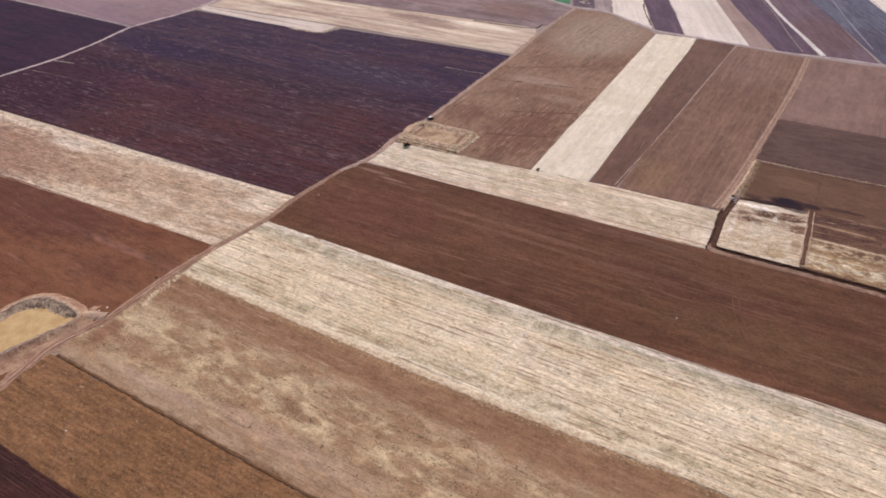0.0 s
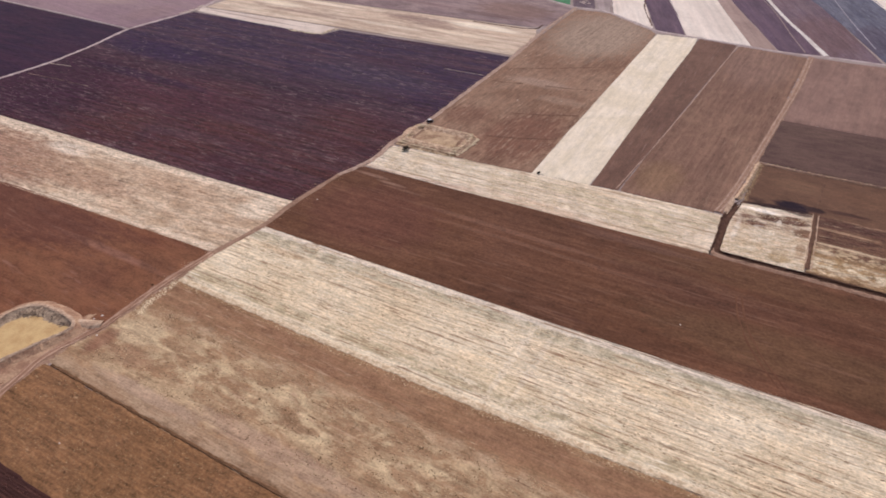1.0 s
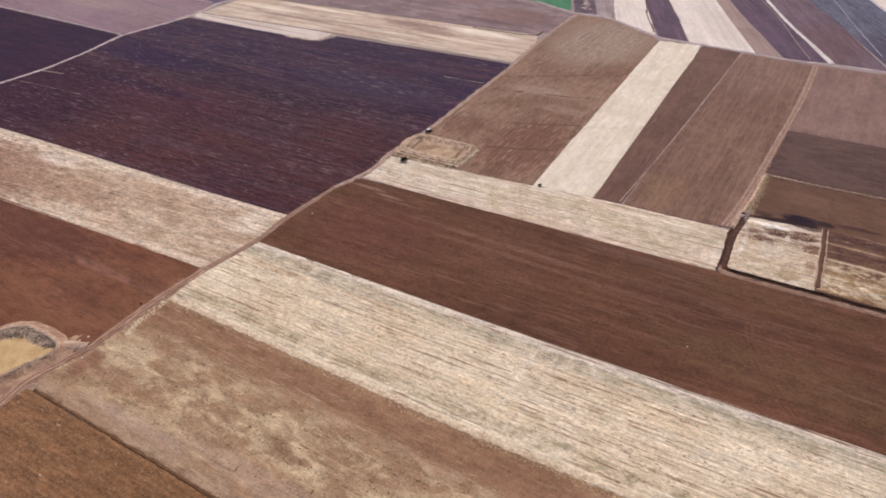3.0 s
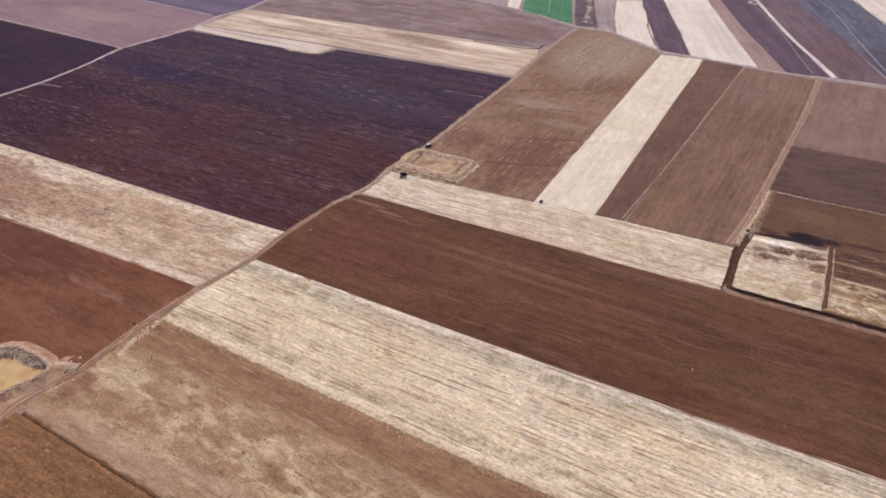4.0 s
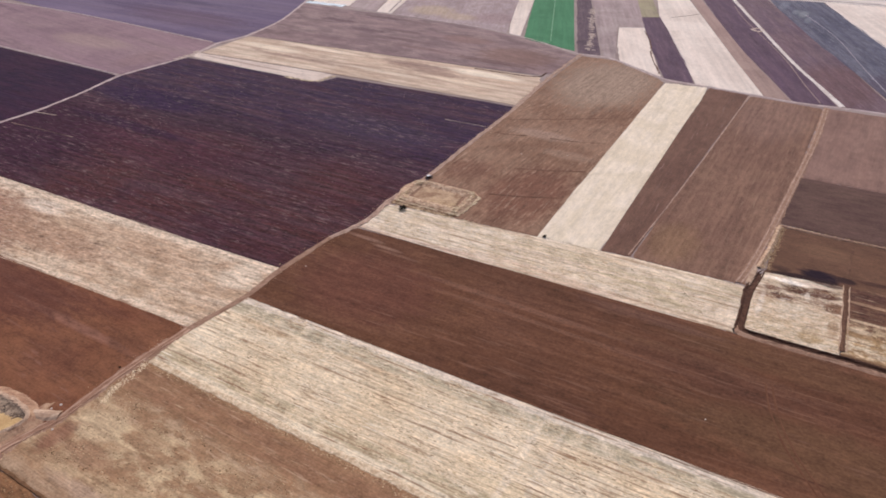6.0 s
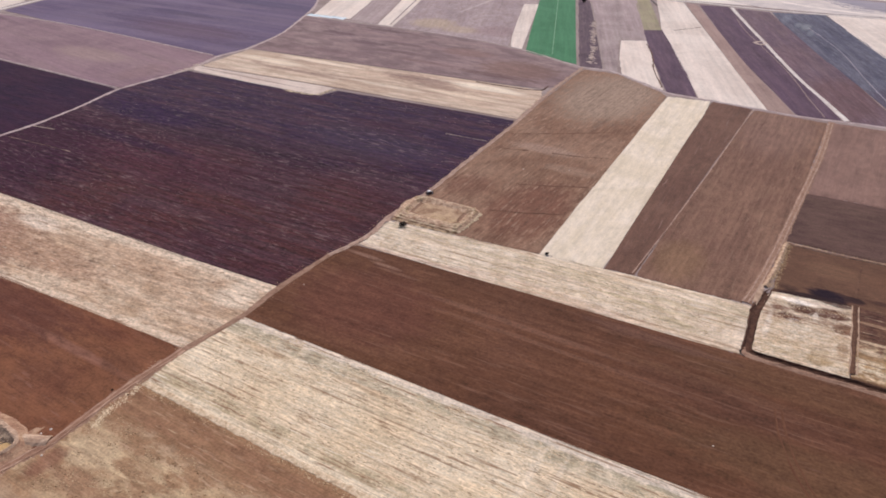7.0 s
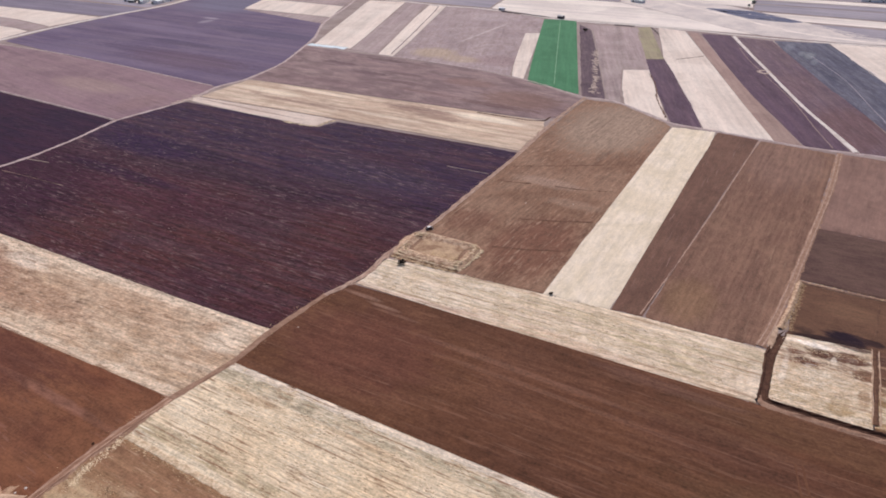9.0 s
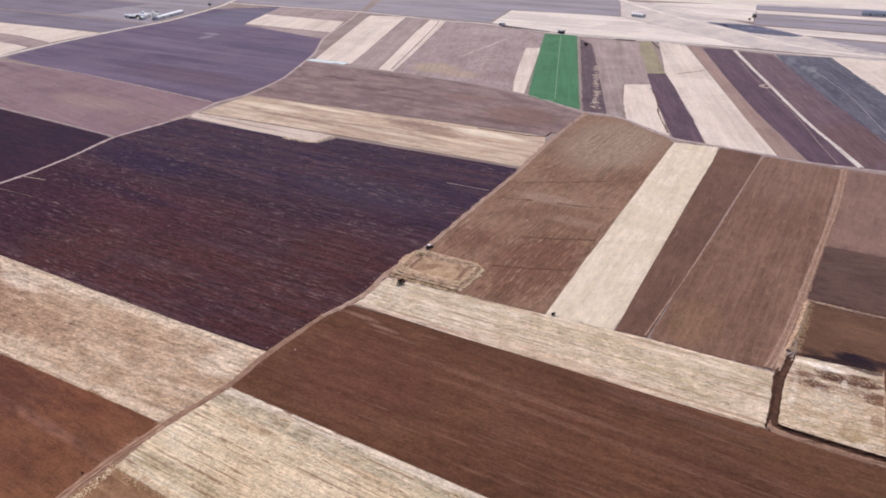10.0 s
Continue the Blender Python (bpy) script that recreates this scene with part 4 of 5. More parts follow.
for way, rut_material in ((MAIN[:12], M_RUT), (MAIN[14:], M_RUTPALE)):
    for shift in (-0.8, 0.8):
        ribbon("wheel_rut", [(x + shift, y) for x, y in way], [(-0.26, 0.2), (-0.1, 0.31), (0.1, 0.31), (0.26, 0.2)], rut_material, "pale worn wheel rut in the farm track", "rut", 0.28)
WEST = [(-443, 150), (-443, 212), (-442.5, 250), (-448, 285), (-458, 323), (-453.5, 379), (-462, 419), (-459, 451), (-470, 505), (-504, 580), (-522, 614), (-564, 680), (-606, 775), (-646, 858)]
ribbon("dirt_track", WEST, flat_way(2.6), M_FARTRACK, "pale dirt track between ploughed fields", "track", 0.6)
NORTH = [(-190.5, 538), (-175, 541), (-161, 537), (-121, 511), (-97, 507.5), (-54, 505), (-34, 504), (-4, 506.5), (8, 508.5), (XR, 512)]
ribbon("dirt_track", NORTH, flat_way(2.4), M_FARTRACK, "dusty track bending past the strip fields")
ribbon("field_path", [(-500, 574), (-445, 577), (-393, 577.5), (-301, 573.5), (-249, 562), (-193, 539)], flat_way(2.0), M_FARTRACK, "worn path along the strip ends", "path")
ribbon("dirt_track", [(-884, 830), (-776, 840), (-640, 853), (-500, 845), (-440, 849), (-323, 829), (-226, 836), (-165, 838), (-108, 836), (-45, 840), (3, 847), (150, 853)], flat_way(4.5), M_PALE_TRACK, "pale dusty cross track")
ribbon("hedge_line", [(-414, 843), (-380, 838), (-345, 833)], flat_way(2.2, 0.9), M_SHADEEARTH, "low dark bank along the cross track", "bank", 0.5)
ribbon("hedge_line", [(-262, 826), (-240, 829)], flat_way(2.0, 0.8), M_SHADEEARTH, "low dark bank along the cross track", "bank", 0.5)
ribbon("hedge_line", [(-222, 832), (-205, 800)], flat_way(1.6, 0.6), M_SHADEEARTH, "short dark bank at a strip's end", "bank", 0.5)
ribbon("dirt_road", [(-790, 380), (-804, 436), (-818, 509), (-826, 587), (-829, 672), (-858, 779), (-886, 841), (-960, 980)], flat_way(5.5), M_PALE_TRACK, "straight pale gravel road past the farm", "road")
ribbon("chalk_path", [(-5, 509), (-7.6, 515), (-20.3, 542.6), (-46.5, 600.8), (-82.8, 694), (-106.1, 753.6), (-133.7, 828)], flat_way(3.2, 0.34), M_PALE_TRACK, "straight chalky path between dark strips", "path")
ribbon("crop_track", [(-54.2, 769), (-21.9, 690), (0.5, 611.6), (22, 540)], flat_way(0.8, 0.36), M_HAZEGREY, "thin pale line in slate plough", "path", 0.4)
ribbon("drain_furrow", [(-161, 695), (-150, 709), (-141.8, 721)], flat_way(1.0, 0.34), M_DITCHEDGE, "thin drain across pale stubble", "furrow")
DITCH_TRACK = [(-25.5, 272), (-23.6, 285), (-21.8, 305), (-20.2, 330), (-17.5, 381), (-14.5, 440), (-13.8, 502)]
ribbon("dirt_track", DITCH_TRACK, rutted(3.4), M_VERGE, "trodden brown track beside the ditch", "track", 0.5)
for shift in (-0.95, 0.95):
    ribbon("straw_line", [(x + shift, y) for x, y in DITCH_TRACK], [(-0.36, 0.16), (-0.15, 0.3), (0.15, 0.3), (0.36, 0.16)], M_TRACK, "thin pale line of straw along a wheel rut", "straw", 0.18)
ribbon("field_path", [(-185.5, 125.8), (-150, 125.9), (-113, 125.8), (-71, 126), (-35, 127.4), (12, 129.6), (XR, 131.4)], flat_way(2.8, 0.27), M_BEATEN, "pale beaten path along the straw field", "path", 0.45, 1.4)
ribbon("field_path", [(-68.6, 270.2), (-66.2, 314), (-63.2, 386), (-60, 500)], flat_way(0.7, 0.26), M_TRACK, "thin straw line between strips", "path", 0.25)
ribbon("dry_riverbed", [(60, 856), (-31, 866), (-87, 885), (-157, 945), (-238, 1010), (-353, 1134), (-480, 1300)], flat_way(9.0, 0.3), M_FARPALE, "pale grey dry riverbed", "riverbed", 2.0, 8)
ribbon("drain_furrow", [(-186, 74.6), (-127, 74.6), (-40, 74.6), (XR, 74.8)], [(-0.55, 0.05), (-0.3, 0.22), (0.05, 0.23), (0.3, 0.22), (0.5, 0.05)], M_DRAIN, "narrow dark drain furrow between fields", "furrow", 0.32, 1.2)

ribbon("field_path", [(-800, 422), (-693, 428.5), (-604, 427), (-468, 420)], flat_way(1.8, 0.34), M_FARTRACK, "thin pale path between mauve and slate fields", "path")
ribbon("field_path", [(-820, 325), (-602, 324.5), (-461, 323)], flat_way(1.8, 0.34), M_FARTRACK, "thin pale path beside dark plough", "path")

# ---- ditches and banks ----
def mitred(points, step=1.5, closed=False):
    """Evenly spaced points along straight legs, and the sideways direction at each, mitred at the corners."""
    P = [np.array(p, float) for p in points]
    legs = list(zip(P, P[1:]))
    line, side = [], []
    for i, (a, b) in enumerate(legs):
        d = (b - a) / np.linalg.norm(b - a)
        here = np.array([d[1], -d[0]])
        if i == 0:
            first = here
        else:
            e = (legs[i - 1][1] - legs[i - 1][0])
            e = e / np.linalg.norm(e)
            first = here + np.array([e[1], -e[0]])
            first = first / (first @ here)
        n = max(1, int(np.linalg.norm(b - a) / step))
        for k in range(n):
            line.append(a + (b - a) * k / n)
            side.append(first if k == 0 else here)
    line.append(P[-1])
    side.append(here)
    return np.array(line), np.array(side)


def sweep(name, line, side, profile, material, parent=None, label="", rough=0.15, seed=1, closed=False, taper=0, start=0, sink=None):
    line, side = line[start:], side[start:]
    sink = np.ones(len(line)) if sink is None else sink
    r = np.random.default_rng(seed)
    columns = []
    along = np.arange(len(line)) * 1.5
    narrow = np.clip((np.arange(len(line)) + 1) / taper, 0.15, 1.0) if taper else np.ones(len(line))
    for k, (across, height) in enumerate(profile):
        move = rough * waves(along, k * 9.0, seed + k, 7.0) + 0.4 * rough * r.normal(0, 1, len(line))
        rise = 0.5 * rough * r.normal(0, 1, len(line)) * (0 if k in (0, len(profile) - 1) else 1)
        columns.append(np.c_[line + side * (across * narrow + move * narrow)[:, None], (height * sink if height < -0.05 else height) * narrow + rise * narrow])
    grid = np.stack(columns, 1)
    if closed:
        grid = np.concatenate([grid, grid[:1]])
    return mesh_object(name, grid.reshape(-1, 3), grid_faces(len(grid), len(profile))[:, ::-1], material, parent, label)


def ditch(name, points, width, depth, label, right=5.0):
    """A cut ditch with steep, crumbling sides and a trodden shoulder along its outer leg. points: (x, y, width)."""
    line, side = mitred([p[:2] for p in points])
    legs = np.cumsum([0] + [max(1, int(math.dist(a[:2], b[:2]) / 1.5)) for a, b in zip(points, points[1:])])
    side = side * (np.interp(np.arange(len(line)), legs, [p[2] for p in points]) / width)[:, None]
    corner = int(legs[4])
    sink = np.interp(np.arange(len(line)), [0, corner - 2, corner + 4, len(line)], [0.5, 0.6, 0.9, 0.9])
    h = width / 2
    bed = sweep(name, line, side, [(-h - 0.7, -0.02), (-h, 0.21), (-h * 0.78, -0.1), (-h * 0.5, -depth * 0.8), (0, -depth), (h * 0.5, -depth * 0.8), (h * 0.78, -0.1), (h, 0.21), (h + 0.7, -0.02)], M_DITCH, None, "", 0.14, 3, False, 3, 0, sink)
    sweep("shoulder", line, side, [(h - 0.1, 0.2), (h + right * 0.15, 0.24), (h + right * 0.4, 0.22), (h + right, -0.15)], M_VERGE, bed, "pale trodden earth", 0.2, 6, False, 3, corner)
    return tagged(bed, label, "ditch", kind="structure")


ditch("ditch", [(-18.4, 286.6, 1.5), (-20.3, 275.6, 2.6), (-21.3, 268, 2.5), (-20.5, 253, 2.1), (-20.2, 244.0, 2.3), (-19.3, 242.3, 2.6), (-17.4, 241.5, 2.5), (-3, 241.8, 2.6), (12, 242.5, 2.6), (25, 242.8, 2.7), (38, 243.0, 2.7), (62, 243.4, 2.7)],
      2.6, 0.55, "dark dry ditch turning a corner round a straw plot", 3.0)
ribbon("earth_bank", [(12.4, 246.8), (11.7, 267.8), (10.6, 291)], [(-0.9, -0.1), (-0.5, 0.3), (-0.2, 0.4), (0.2, 0.38), (0.55, 0.28), (0.9, -0.1)], M_DITCHEDGE, "low brown earth bank between two straw plots", "bank", 0.2, 1.5)
for dx in (-1.0, 1.15):
    ribbon("straw_line", [(12.4 + dx, 247), (11.8 + dx, 267.8), (10.8 + dx, 290)], [(-0.25, 0.05), (-0.1, 0.3), (0.1, 0.3), (0.25, 0.05)], M_BANK, "pale straw caught along a low bank", "straw", 0.25)
ribbon("drain_furrow", [(10.7, 296), (11.1, 310), (11.2, 324)], [(-0.5, 0.2), (-0.2, 0.27), (0.2, 0.27), (0.5, 0.2)], M_DITCHEDGE, "faint furrow across olive fallow", "furrow", 0.2, 2.0)
ribbon("earth_bank", [(-18, 327.6), (-2, 327.4), (22, 328.8), (70, 331.5)], [(-1.4, -0.05), (-0.6, 0.5), (0.0, 0.65), (0.6, 0.45), (1.4, -0.1)], M_VERGE, "low straw-topped earth bank between fields", "bank", 0.25, 1.5)
ribbon("earth_bank", [(-20.6, 287), (-20.0, 293), (-18.8, 305), (-17.8, 327)], [(-1.3, -0.05), (-0.5, 0.6), (0.2, 0.7), (0.9, 0.2), (1.5, -0.3)], M_ENCBANK, "straw-covered bank beside the track", "bank", 0.3, 1.5)


def blot(name, x, y, rx, ry, material, label, category, height=0.36, seed=4):
    """A thin uneven patch of ground with a ragged rim."""
    r = np.random.default_rng(seed)
    verts, count = [(x, y, height)], 64
    for ring in (0.35, 0.7, 1.0):
        for k in range(count):
            a = 6.2832 * k / count
            f = ring * (1 + 0.16 * float(waves(math.cos(a) * 3, math.sin(a) * 3, seed, 7.0)) + r.normal(0, 0.03))
            verts.append((x + rx * f * math.cos(a), y + ry * f * math.sin(a), height * (1.0 if ring < 1 else 0.2) + r.normal(0, 0.02)))
    faces = [(0, 1 + k, 1 + (k + 1) % count) for k in range(count)]
    for g in range(2):
        p, q = 1 + g * count, 1 + (g + 1) * count
        faces += [(p + k, q + k, q + (k + 1) % count, p + (k + 1) % count) for k in range(count)]
    return tagged(mesh_object(name, verts, faces, material), label, category, kind="structure")


blot("trodden_ground", -22.0, 282, 1.5, 8.5, M_BANK, "pale trodden earth beside the ditch", "ground", 0.24, 15)
blot("straw_ground", -180.6, 277, 3.2, 10, M_ENCBANK, "straw-strewn ground between track and basin", "ground", 0.3, 14)
blot("trodden_ground", -196, 74, 6, 26, M_POND_VERGE, "trodden weedy ground round the pond", "ground", 0.24, 12)
blot("trodden_ground", -192.4, 88.6, 2.6, 4.2, M_POND_VERGE, "trodden weedy ground between pond and track", "ground", 0.32, 16)
ribbon("earth_spur", [(-199.5, 91.0), (-195, 92.0), (-191.5, 93.6), (-188.6, 95.0)], [(-2.4, 0.05), (-1.2, 0.6), (0, 0.78), (1.3, 0.62), (2.8, 0.05)], M_BANK, "low pale earth spur from the pond to the track", "bank", 0.3, 1.0)


def rounded(cx, cy, rx, ry, power, deg, count):
    """A closed rounded-rectangle line and its outward directions."""
    a = np.arange(count) * 6.2832 / count
    x = np.sign(np.cos(a)) * np.abs(np.cos(a)) ** (2 / power) * rx
    y = np.sign(np.sin(a)) * np.abs(np.sin(a)) ** (2 / power) * ry
    c, s = math.cos(radians(deg)), math.sin(radians(deg))
    line = np.stack([cx + x * c - y * s, cy + x * s + y * c], 1)
    ahead = np.roll(line, -1, 0) - np.roll(line, 1, 0)
    ahead /= np.maximum(np.linalg.norm(ahead, axis=1)[:, None], 1e-6)
    return line, np.stack([ahead[:, 1], -ahead[:, 0]], 1)


def basin(name, cx, cy, rx, ry, power, deg, profile, bed_height, bank_material, bed_material, label, category, bank_label, bed_label, broad=(0, 0, 0)):
    """A banked basin: a ring of thrown-up earth and its bed. broad: how much wider the south face, the inner north and the inner south slopes are."""
    line, side = rounded(cx, cy, rx, ry, power, deg, 120)
    home = tagged(new(name), label, category)
    home.location = (cx, cy, 0)
    local = line - (cx, cy)
    south, north = np.clip(-side[:, 1], 0, 1), np.clip(side[:, 1], 0, 1)
    outer, within = 1 + broad[0] * south, 1 + broad[1] * north + broad[2] * south
    columns = []
    for k, (across, height) in enumerate(profile):
        move = across * (outer if across > 0 else within) + 0.2 * waves(np.arange(120) * 0.8, k * 9.0, 8 + k, 7.0)
        rise = (0.14 * waves(np.arange(120) * 0.8, k * 4.0, 28, 6.0) if 0.35 < height else 0)
        columns.append(np.c_[local + side * move[:, None], np.full(120, height) + rise])
    grid = np.stack(columns, 1)
    grid = np.concatenate([grid, grid[:1]])
    mesh_object("bank", grid.reshape(-1, 3), grid_faces(121, len(profile))[:, ::-1], bank_material, home, bank_label)
    inner = local * (1 + (profile[0][0] - 0.4) / min(rx, ry))
    verts = [(0, 0, bed_height)] + [(p[0] * f, p[1] * f, bed_height + 0.06 * float(waves(p[0] * f, p[1] * f, 5, 8.0))) for f in (0.5, 1.05) for p in inner]
    n = len(inner)
    faces = [(0, 1 + k, 1 + (k + 1) % n) for k in range(n)] + [(1 + k, 1 + n + k, 1 + n + (k + 1) % n, 1 + (k + 1) % n) for k in range(n)]
    mesh_object("bed", verts, faces, bed_material, home, bed_label)
    return home


def pond(crest):
    """A dried pond: crest of thrown-up earth, a broad scrubby slope on its far side, a dusty yellow bed."""
    cx, cy = np.mean(crest, 0)
    ring = smooth_line(crest[-2:] + crest + crest[:2], 0.4)
    ring = ring[np.argmin(np.hypot(*(ring[:len(ring) // 3] - crest[0]).T)):]
    ring = ring[:len(ring) // 2 + np.argmin(np.hypot(*(ring[len(ring) // 2:] - crest[0]).T))]
    line = ring[np.linspace(0, len(ring) - 1, 141).astype(int)[:-1]]
    ahead = np.roll(line, -1, 0) - np.roll(line, 1, 0)
    ahead /= np.linalg.norm(ahead, axis=1)[:, None]
    side = np.stack([ahead[:, 1], -ahead[:, 0]], 1)
    home = tagged(new("dry_pond"), "dried-out farm pond with a yellow bed and raised earth bank", "pond")
    home.location = (cx, cy, 0)
    local = line - (cx, cy)
    reach = 1.0 + 5.4 * np.clip(side @ np.array([-0.6, 0.8]), 0, 1) ** 1.5
    r = np.random.default_rng(17)
    for name, material, label, profile in (
            ("inner_slope", M_PONDSLOPE, "grey scrubby inner slope", [(-1.0, 0.3), (-0.8, 0.42), (-0.55, 0.66), (-0.3, 1.05), (-0.12, 1.42)]),
            ("bank", M_BANK, "pale thrown-up earth bank", [(-0.14, 1.42), (-0.05, 1.54), (0.1, 1.52), (0.3, 1.36), (0.45, 1.2)]),
            ("outer_slope", M_POND_VERGE, "weedy brown outer slope", [(0.4, 1.22), (0.7, 0.92), (1.0, 0.62), (1.4, 0.3), (1.8, -0.1)])):
        columns = []
        for k, (share, height) in enumerate(profile):
            across = share * (reach if share < 0 else 2.4) + 0.16 * waves(np.arange(140) * 0.7, k * 9.0, 30 + k, 7.0)
            rise = 0.07 * r.normal(0, 1, 140) * (0 if height < 0 else 1) + 0.12 * waves(np.arange(140) * 0.7, 4.0, 44, 16.0)
            columns.append(np.c_[local + side * across[:, None], height + rise])
        grid = np.stack(columns, 1)
        grid = np.concatenate([grid, grid[:1]])
        mesh_object(name, grid.reshape(-1, 3), grid_faces(141, len(profile))[:, ::-1], material, home, label)
    verts = [(0, 0, 0.35)] + [(p[0] * f, p[1] * f, 0.35 + 0.05 * float(waves(p[0] * f, p[1] * f, 5, 8.0))) for f in (0.45, 0.93) for p in local]
    faces = [(0, 1 + k, 1 + (k + 1) % 140) for k in range(140)] + [(1 + k, 141 + k, 141 + (k + 1) % 140, 1 + (k + 1) % 140) for k in range(140)]
    mesh_object("bed", verts, faces, M_PONDBED, home, "dry yellow bed")


pond([(-203.4, 59.5), (-199.9, 70), (-197.3, 79), (-195.3, 87), (-197.1, 90.1), (-202.5, 91.1), (-209.3, 91.1), (-215.1, 90.1), (-218.6, 86.7), (-219.9, 81.4), (-219.5, 72), (-217, 62.5), (-210.5, 58)])
basin("earth_enclosure", -163.6, 275.6, 15.8, 9.8, 6.0, 2.5, [(-3.0, 0.28), (-2.0, 0.6), (-1.0, 1.0), (-0.3, 1.25), (0.4, 1.22), (1.1, 0.9), (1.9, 0.5), (2.9, -0.1)], 0.35, M_ENCBANK, M_BASINFLOOR,
      "rectangular banked earth basin with a dusty floor", "basin", "weedy straw-coloured earth bank", "dusty floor", (1.0, 0.5, 0.1))

WHEELS = [(-7.4, 216.9), (-4.6, 206.2), (-0.9, 197.0), (3.1, 189.7), (9.7, 180.5), (12.4, 177.2)]
# cross drains in the brown fallow
for a, b in (((-145.6, 322.5), (-111.5, 337.2)), ((-144, 290), (-112.5, 303)), ((-145, 368.6), (-118, 376)), ((-178, 384), (-125, 417)), ((-176.7, 361.3), (-158, 365.7))):
    ribbon("drain_furrow", [a, ((a[0] + b[0]) / 2, (a[1] + b[1]) / 2 - 0.8), b], [(-0.35, 0.22), (-0.12, 0.25), (0.12, 0.24), (0.35, 0.22)], M_DITCHEDGE, "thin dark drain across fallow ground", "furrow", 0.3, 2.0)
for way in (WHEELS, [(x + 1.9, y + 0.6) for x, y in WHEELS]):
    ribbon("wheel_mark", way, [(-0.3, 0.16), (-0.1, 0.215), (0.1, 0.215), (0.3, 0.16)], M_WHEEL, "faint curved wheel mark on bare soil", "wheel mark", 0.15)
# pale lines in the dark plough
ribbon("straw_line", [(-440, 247), (-423, 250)], flat_way(0.8, 0.33), M_MARGIN, "short pale straw line in dark plough", "straw")
ribbon("straw_line", [(-436, 228.6), (-410, 231), (-383, 233)], flat_way(0.4, 0.33), M_TRACK, "thin pale straw line in dark plough", "straw")
ribbon("straw_line", [(-212, 364.6), (-185, 366.4)], flat_way(0.55, 0.36), M_MARGIN, "thin pale straw line in dark plough", "straw")
ribbon("crop_track", [(-226, 562), (-260, 650), (-327, 824)], flat_way(0.9, 0.34), M_CROPLINE, "pale wheel line through green crop", "path")
ribbon("shallow_water", [(-501, 579.5), (-480, 581.5), (-456, 583.5)], flat_way(8.0, 0.34), M_WATER, "pale blue shallow water at the strip's end", "water", 0.9)
ribbon("crop_track", [(-17.9, 509), (-31.1, 545), (-54.5, 612), (-101.4, 723), (-118.7, 773)], flat_way(1.0, 0.36), M_ROSELINE, "faint pale line in dark plough", "path", 0.3)
ribbon("crop_track", [(-403, 584), (-440, 682), (-487, 802), (-502, 836)], flat_way(1.5, 0.36), M_ROSELINE, "thin brown line along a pale stubble strip", "path", 0.35)
ribbon("crop_track", [(-226, 558), (-234, 556.5), (-243, 561)], flat_way(0.9, 0.34), M_CROPLINE, "pale wheel line at the green crop's end", "path", 0.2)
ribbon("drain_furrow", [(-168, 634), (-156, 606), (-148.3, 583), (-142, 562), (-132.5, 539), (-124, 519)], flat_way(0.8, 0.34), M_DITCHEDGE, "thin crooked drain beside pale stubble", "furrow", 0.8, 2.0)
ribbon("drain_furrow", [(-195, 481), (-200, 468), (-245, 464.5)], flat_way(1.6, 0.34), M_DITCH, "dark drain at the straw field's corner", "furrow")

# ---- plants ----
clumps("verge_weeds", along_line([(p[0] + 2.6, p[1]) for p in MAIN], 1700, 0.7, 5), 0.1, 0.36, M_TUFT, "dry weeds along the dirt track", "weeds")
clumps("verge_weeds", along_line([(p[0] - 2.6, p[1]) for p in MAIN], 1500, 0.6, 6), 0.1, 0.36, M_TUFT, "dry weeds along the dirt track", "weeds")
clumps("verge_straw", along_line([(-185.6, 124.5), (-184.6, 119), (-184.6, 112), (-182.4, 104)], 900, 0.8, 71), 0.12, 0.42, M_STRAWTUFT, "pale straw scrub along the dirt track", "straw")
FRINGE = [(-184, 124.2), (-113, 124.1), (-71, 124.3), (-35, 125.6), (12, 127.8), (90, 129.4)]
clumps("margin_weeds", along_line(FRINGE, 2400, 0.7, 7), 0.14, 0.36, M_TUFT, "ragged straw tufts fringing the beaten path", "weeds", 5, 0.15, 1.4)
clumps("margin_weeds", along_line([(x, y - 0.4) for x, y in FRINGE], 1200, 0.7, 74), 0.14, 0.34, M_WEED, "brown weed tufts fringing the beaten path", "weeds", 5, 0.3, 1.2)
clumps("margin_straw", along_line([(-184, 127.2), (-113, 127.2), (-71, 127.6), (12, 131), (90, 132.6)], 5200, 0.6, 8), 0.1, 0.3, M_STRAWTUFT, "pale straw tufts along the field margin", "straw")
clumps("stubble_weeds", in_box(-180, 83, 90, 110, 15000, 21, 6.0, 0.5), 0.14, 0.3, M_SPECK, "dark weed tufts dotted over thin stubble", "weeds", 5, 0.6, 1.0)
clumps("stubble_straw", in_box(-180, 82, 90, 112, 14000, 22, 18.0, 0.1), 0.14, 0.24, M_TUFT, "straw tufts in thin stubble", "straw", 4, 0.4, 3.0)
clumps("stubble_weeds", in_box(-178, 130, 90, 167, 5000, 23, 12.0, 0.25), 0.16, 0.17, M_WEED, "small dark weeds in thick straw", "weeds", 4, 0.4, 6.0)
clumps("stubble_straw", in_box(-178, 130, 90, 168, 24000, 24, 16.0, 0.0), 0.16, 0.22, M_STRAWTUFT, "loose straw on stubble", "straw", 4, 0.15, 5.0)
clumps("fallow_weeds", in_box(-180, 47, 60, 73, 24000, 25, 12.0, 0.0), 0.14, 0.24, M_WEED, "low weeds on fallow ground", "weeds")
clumps("plough_stalks", in_box(-436, 196, -190, 396, 9000, 44, 22.0, 0.5), 0.2, 0.14, M_STALK, "pale stalks lying in rows on dark plough", "straw", 4, 0.5, 12.0)
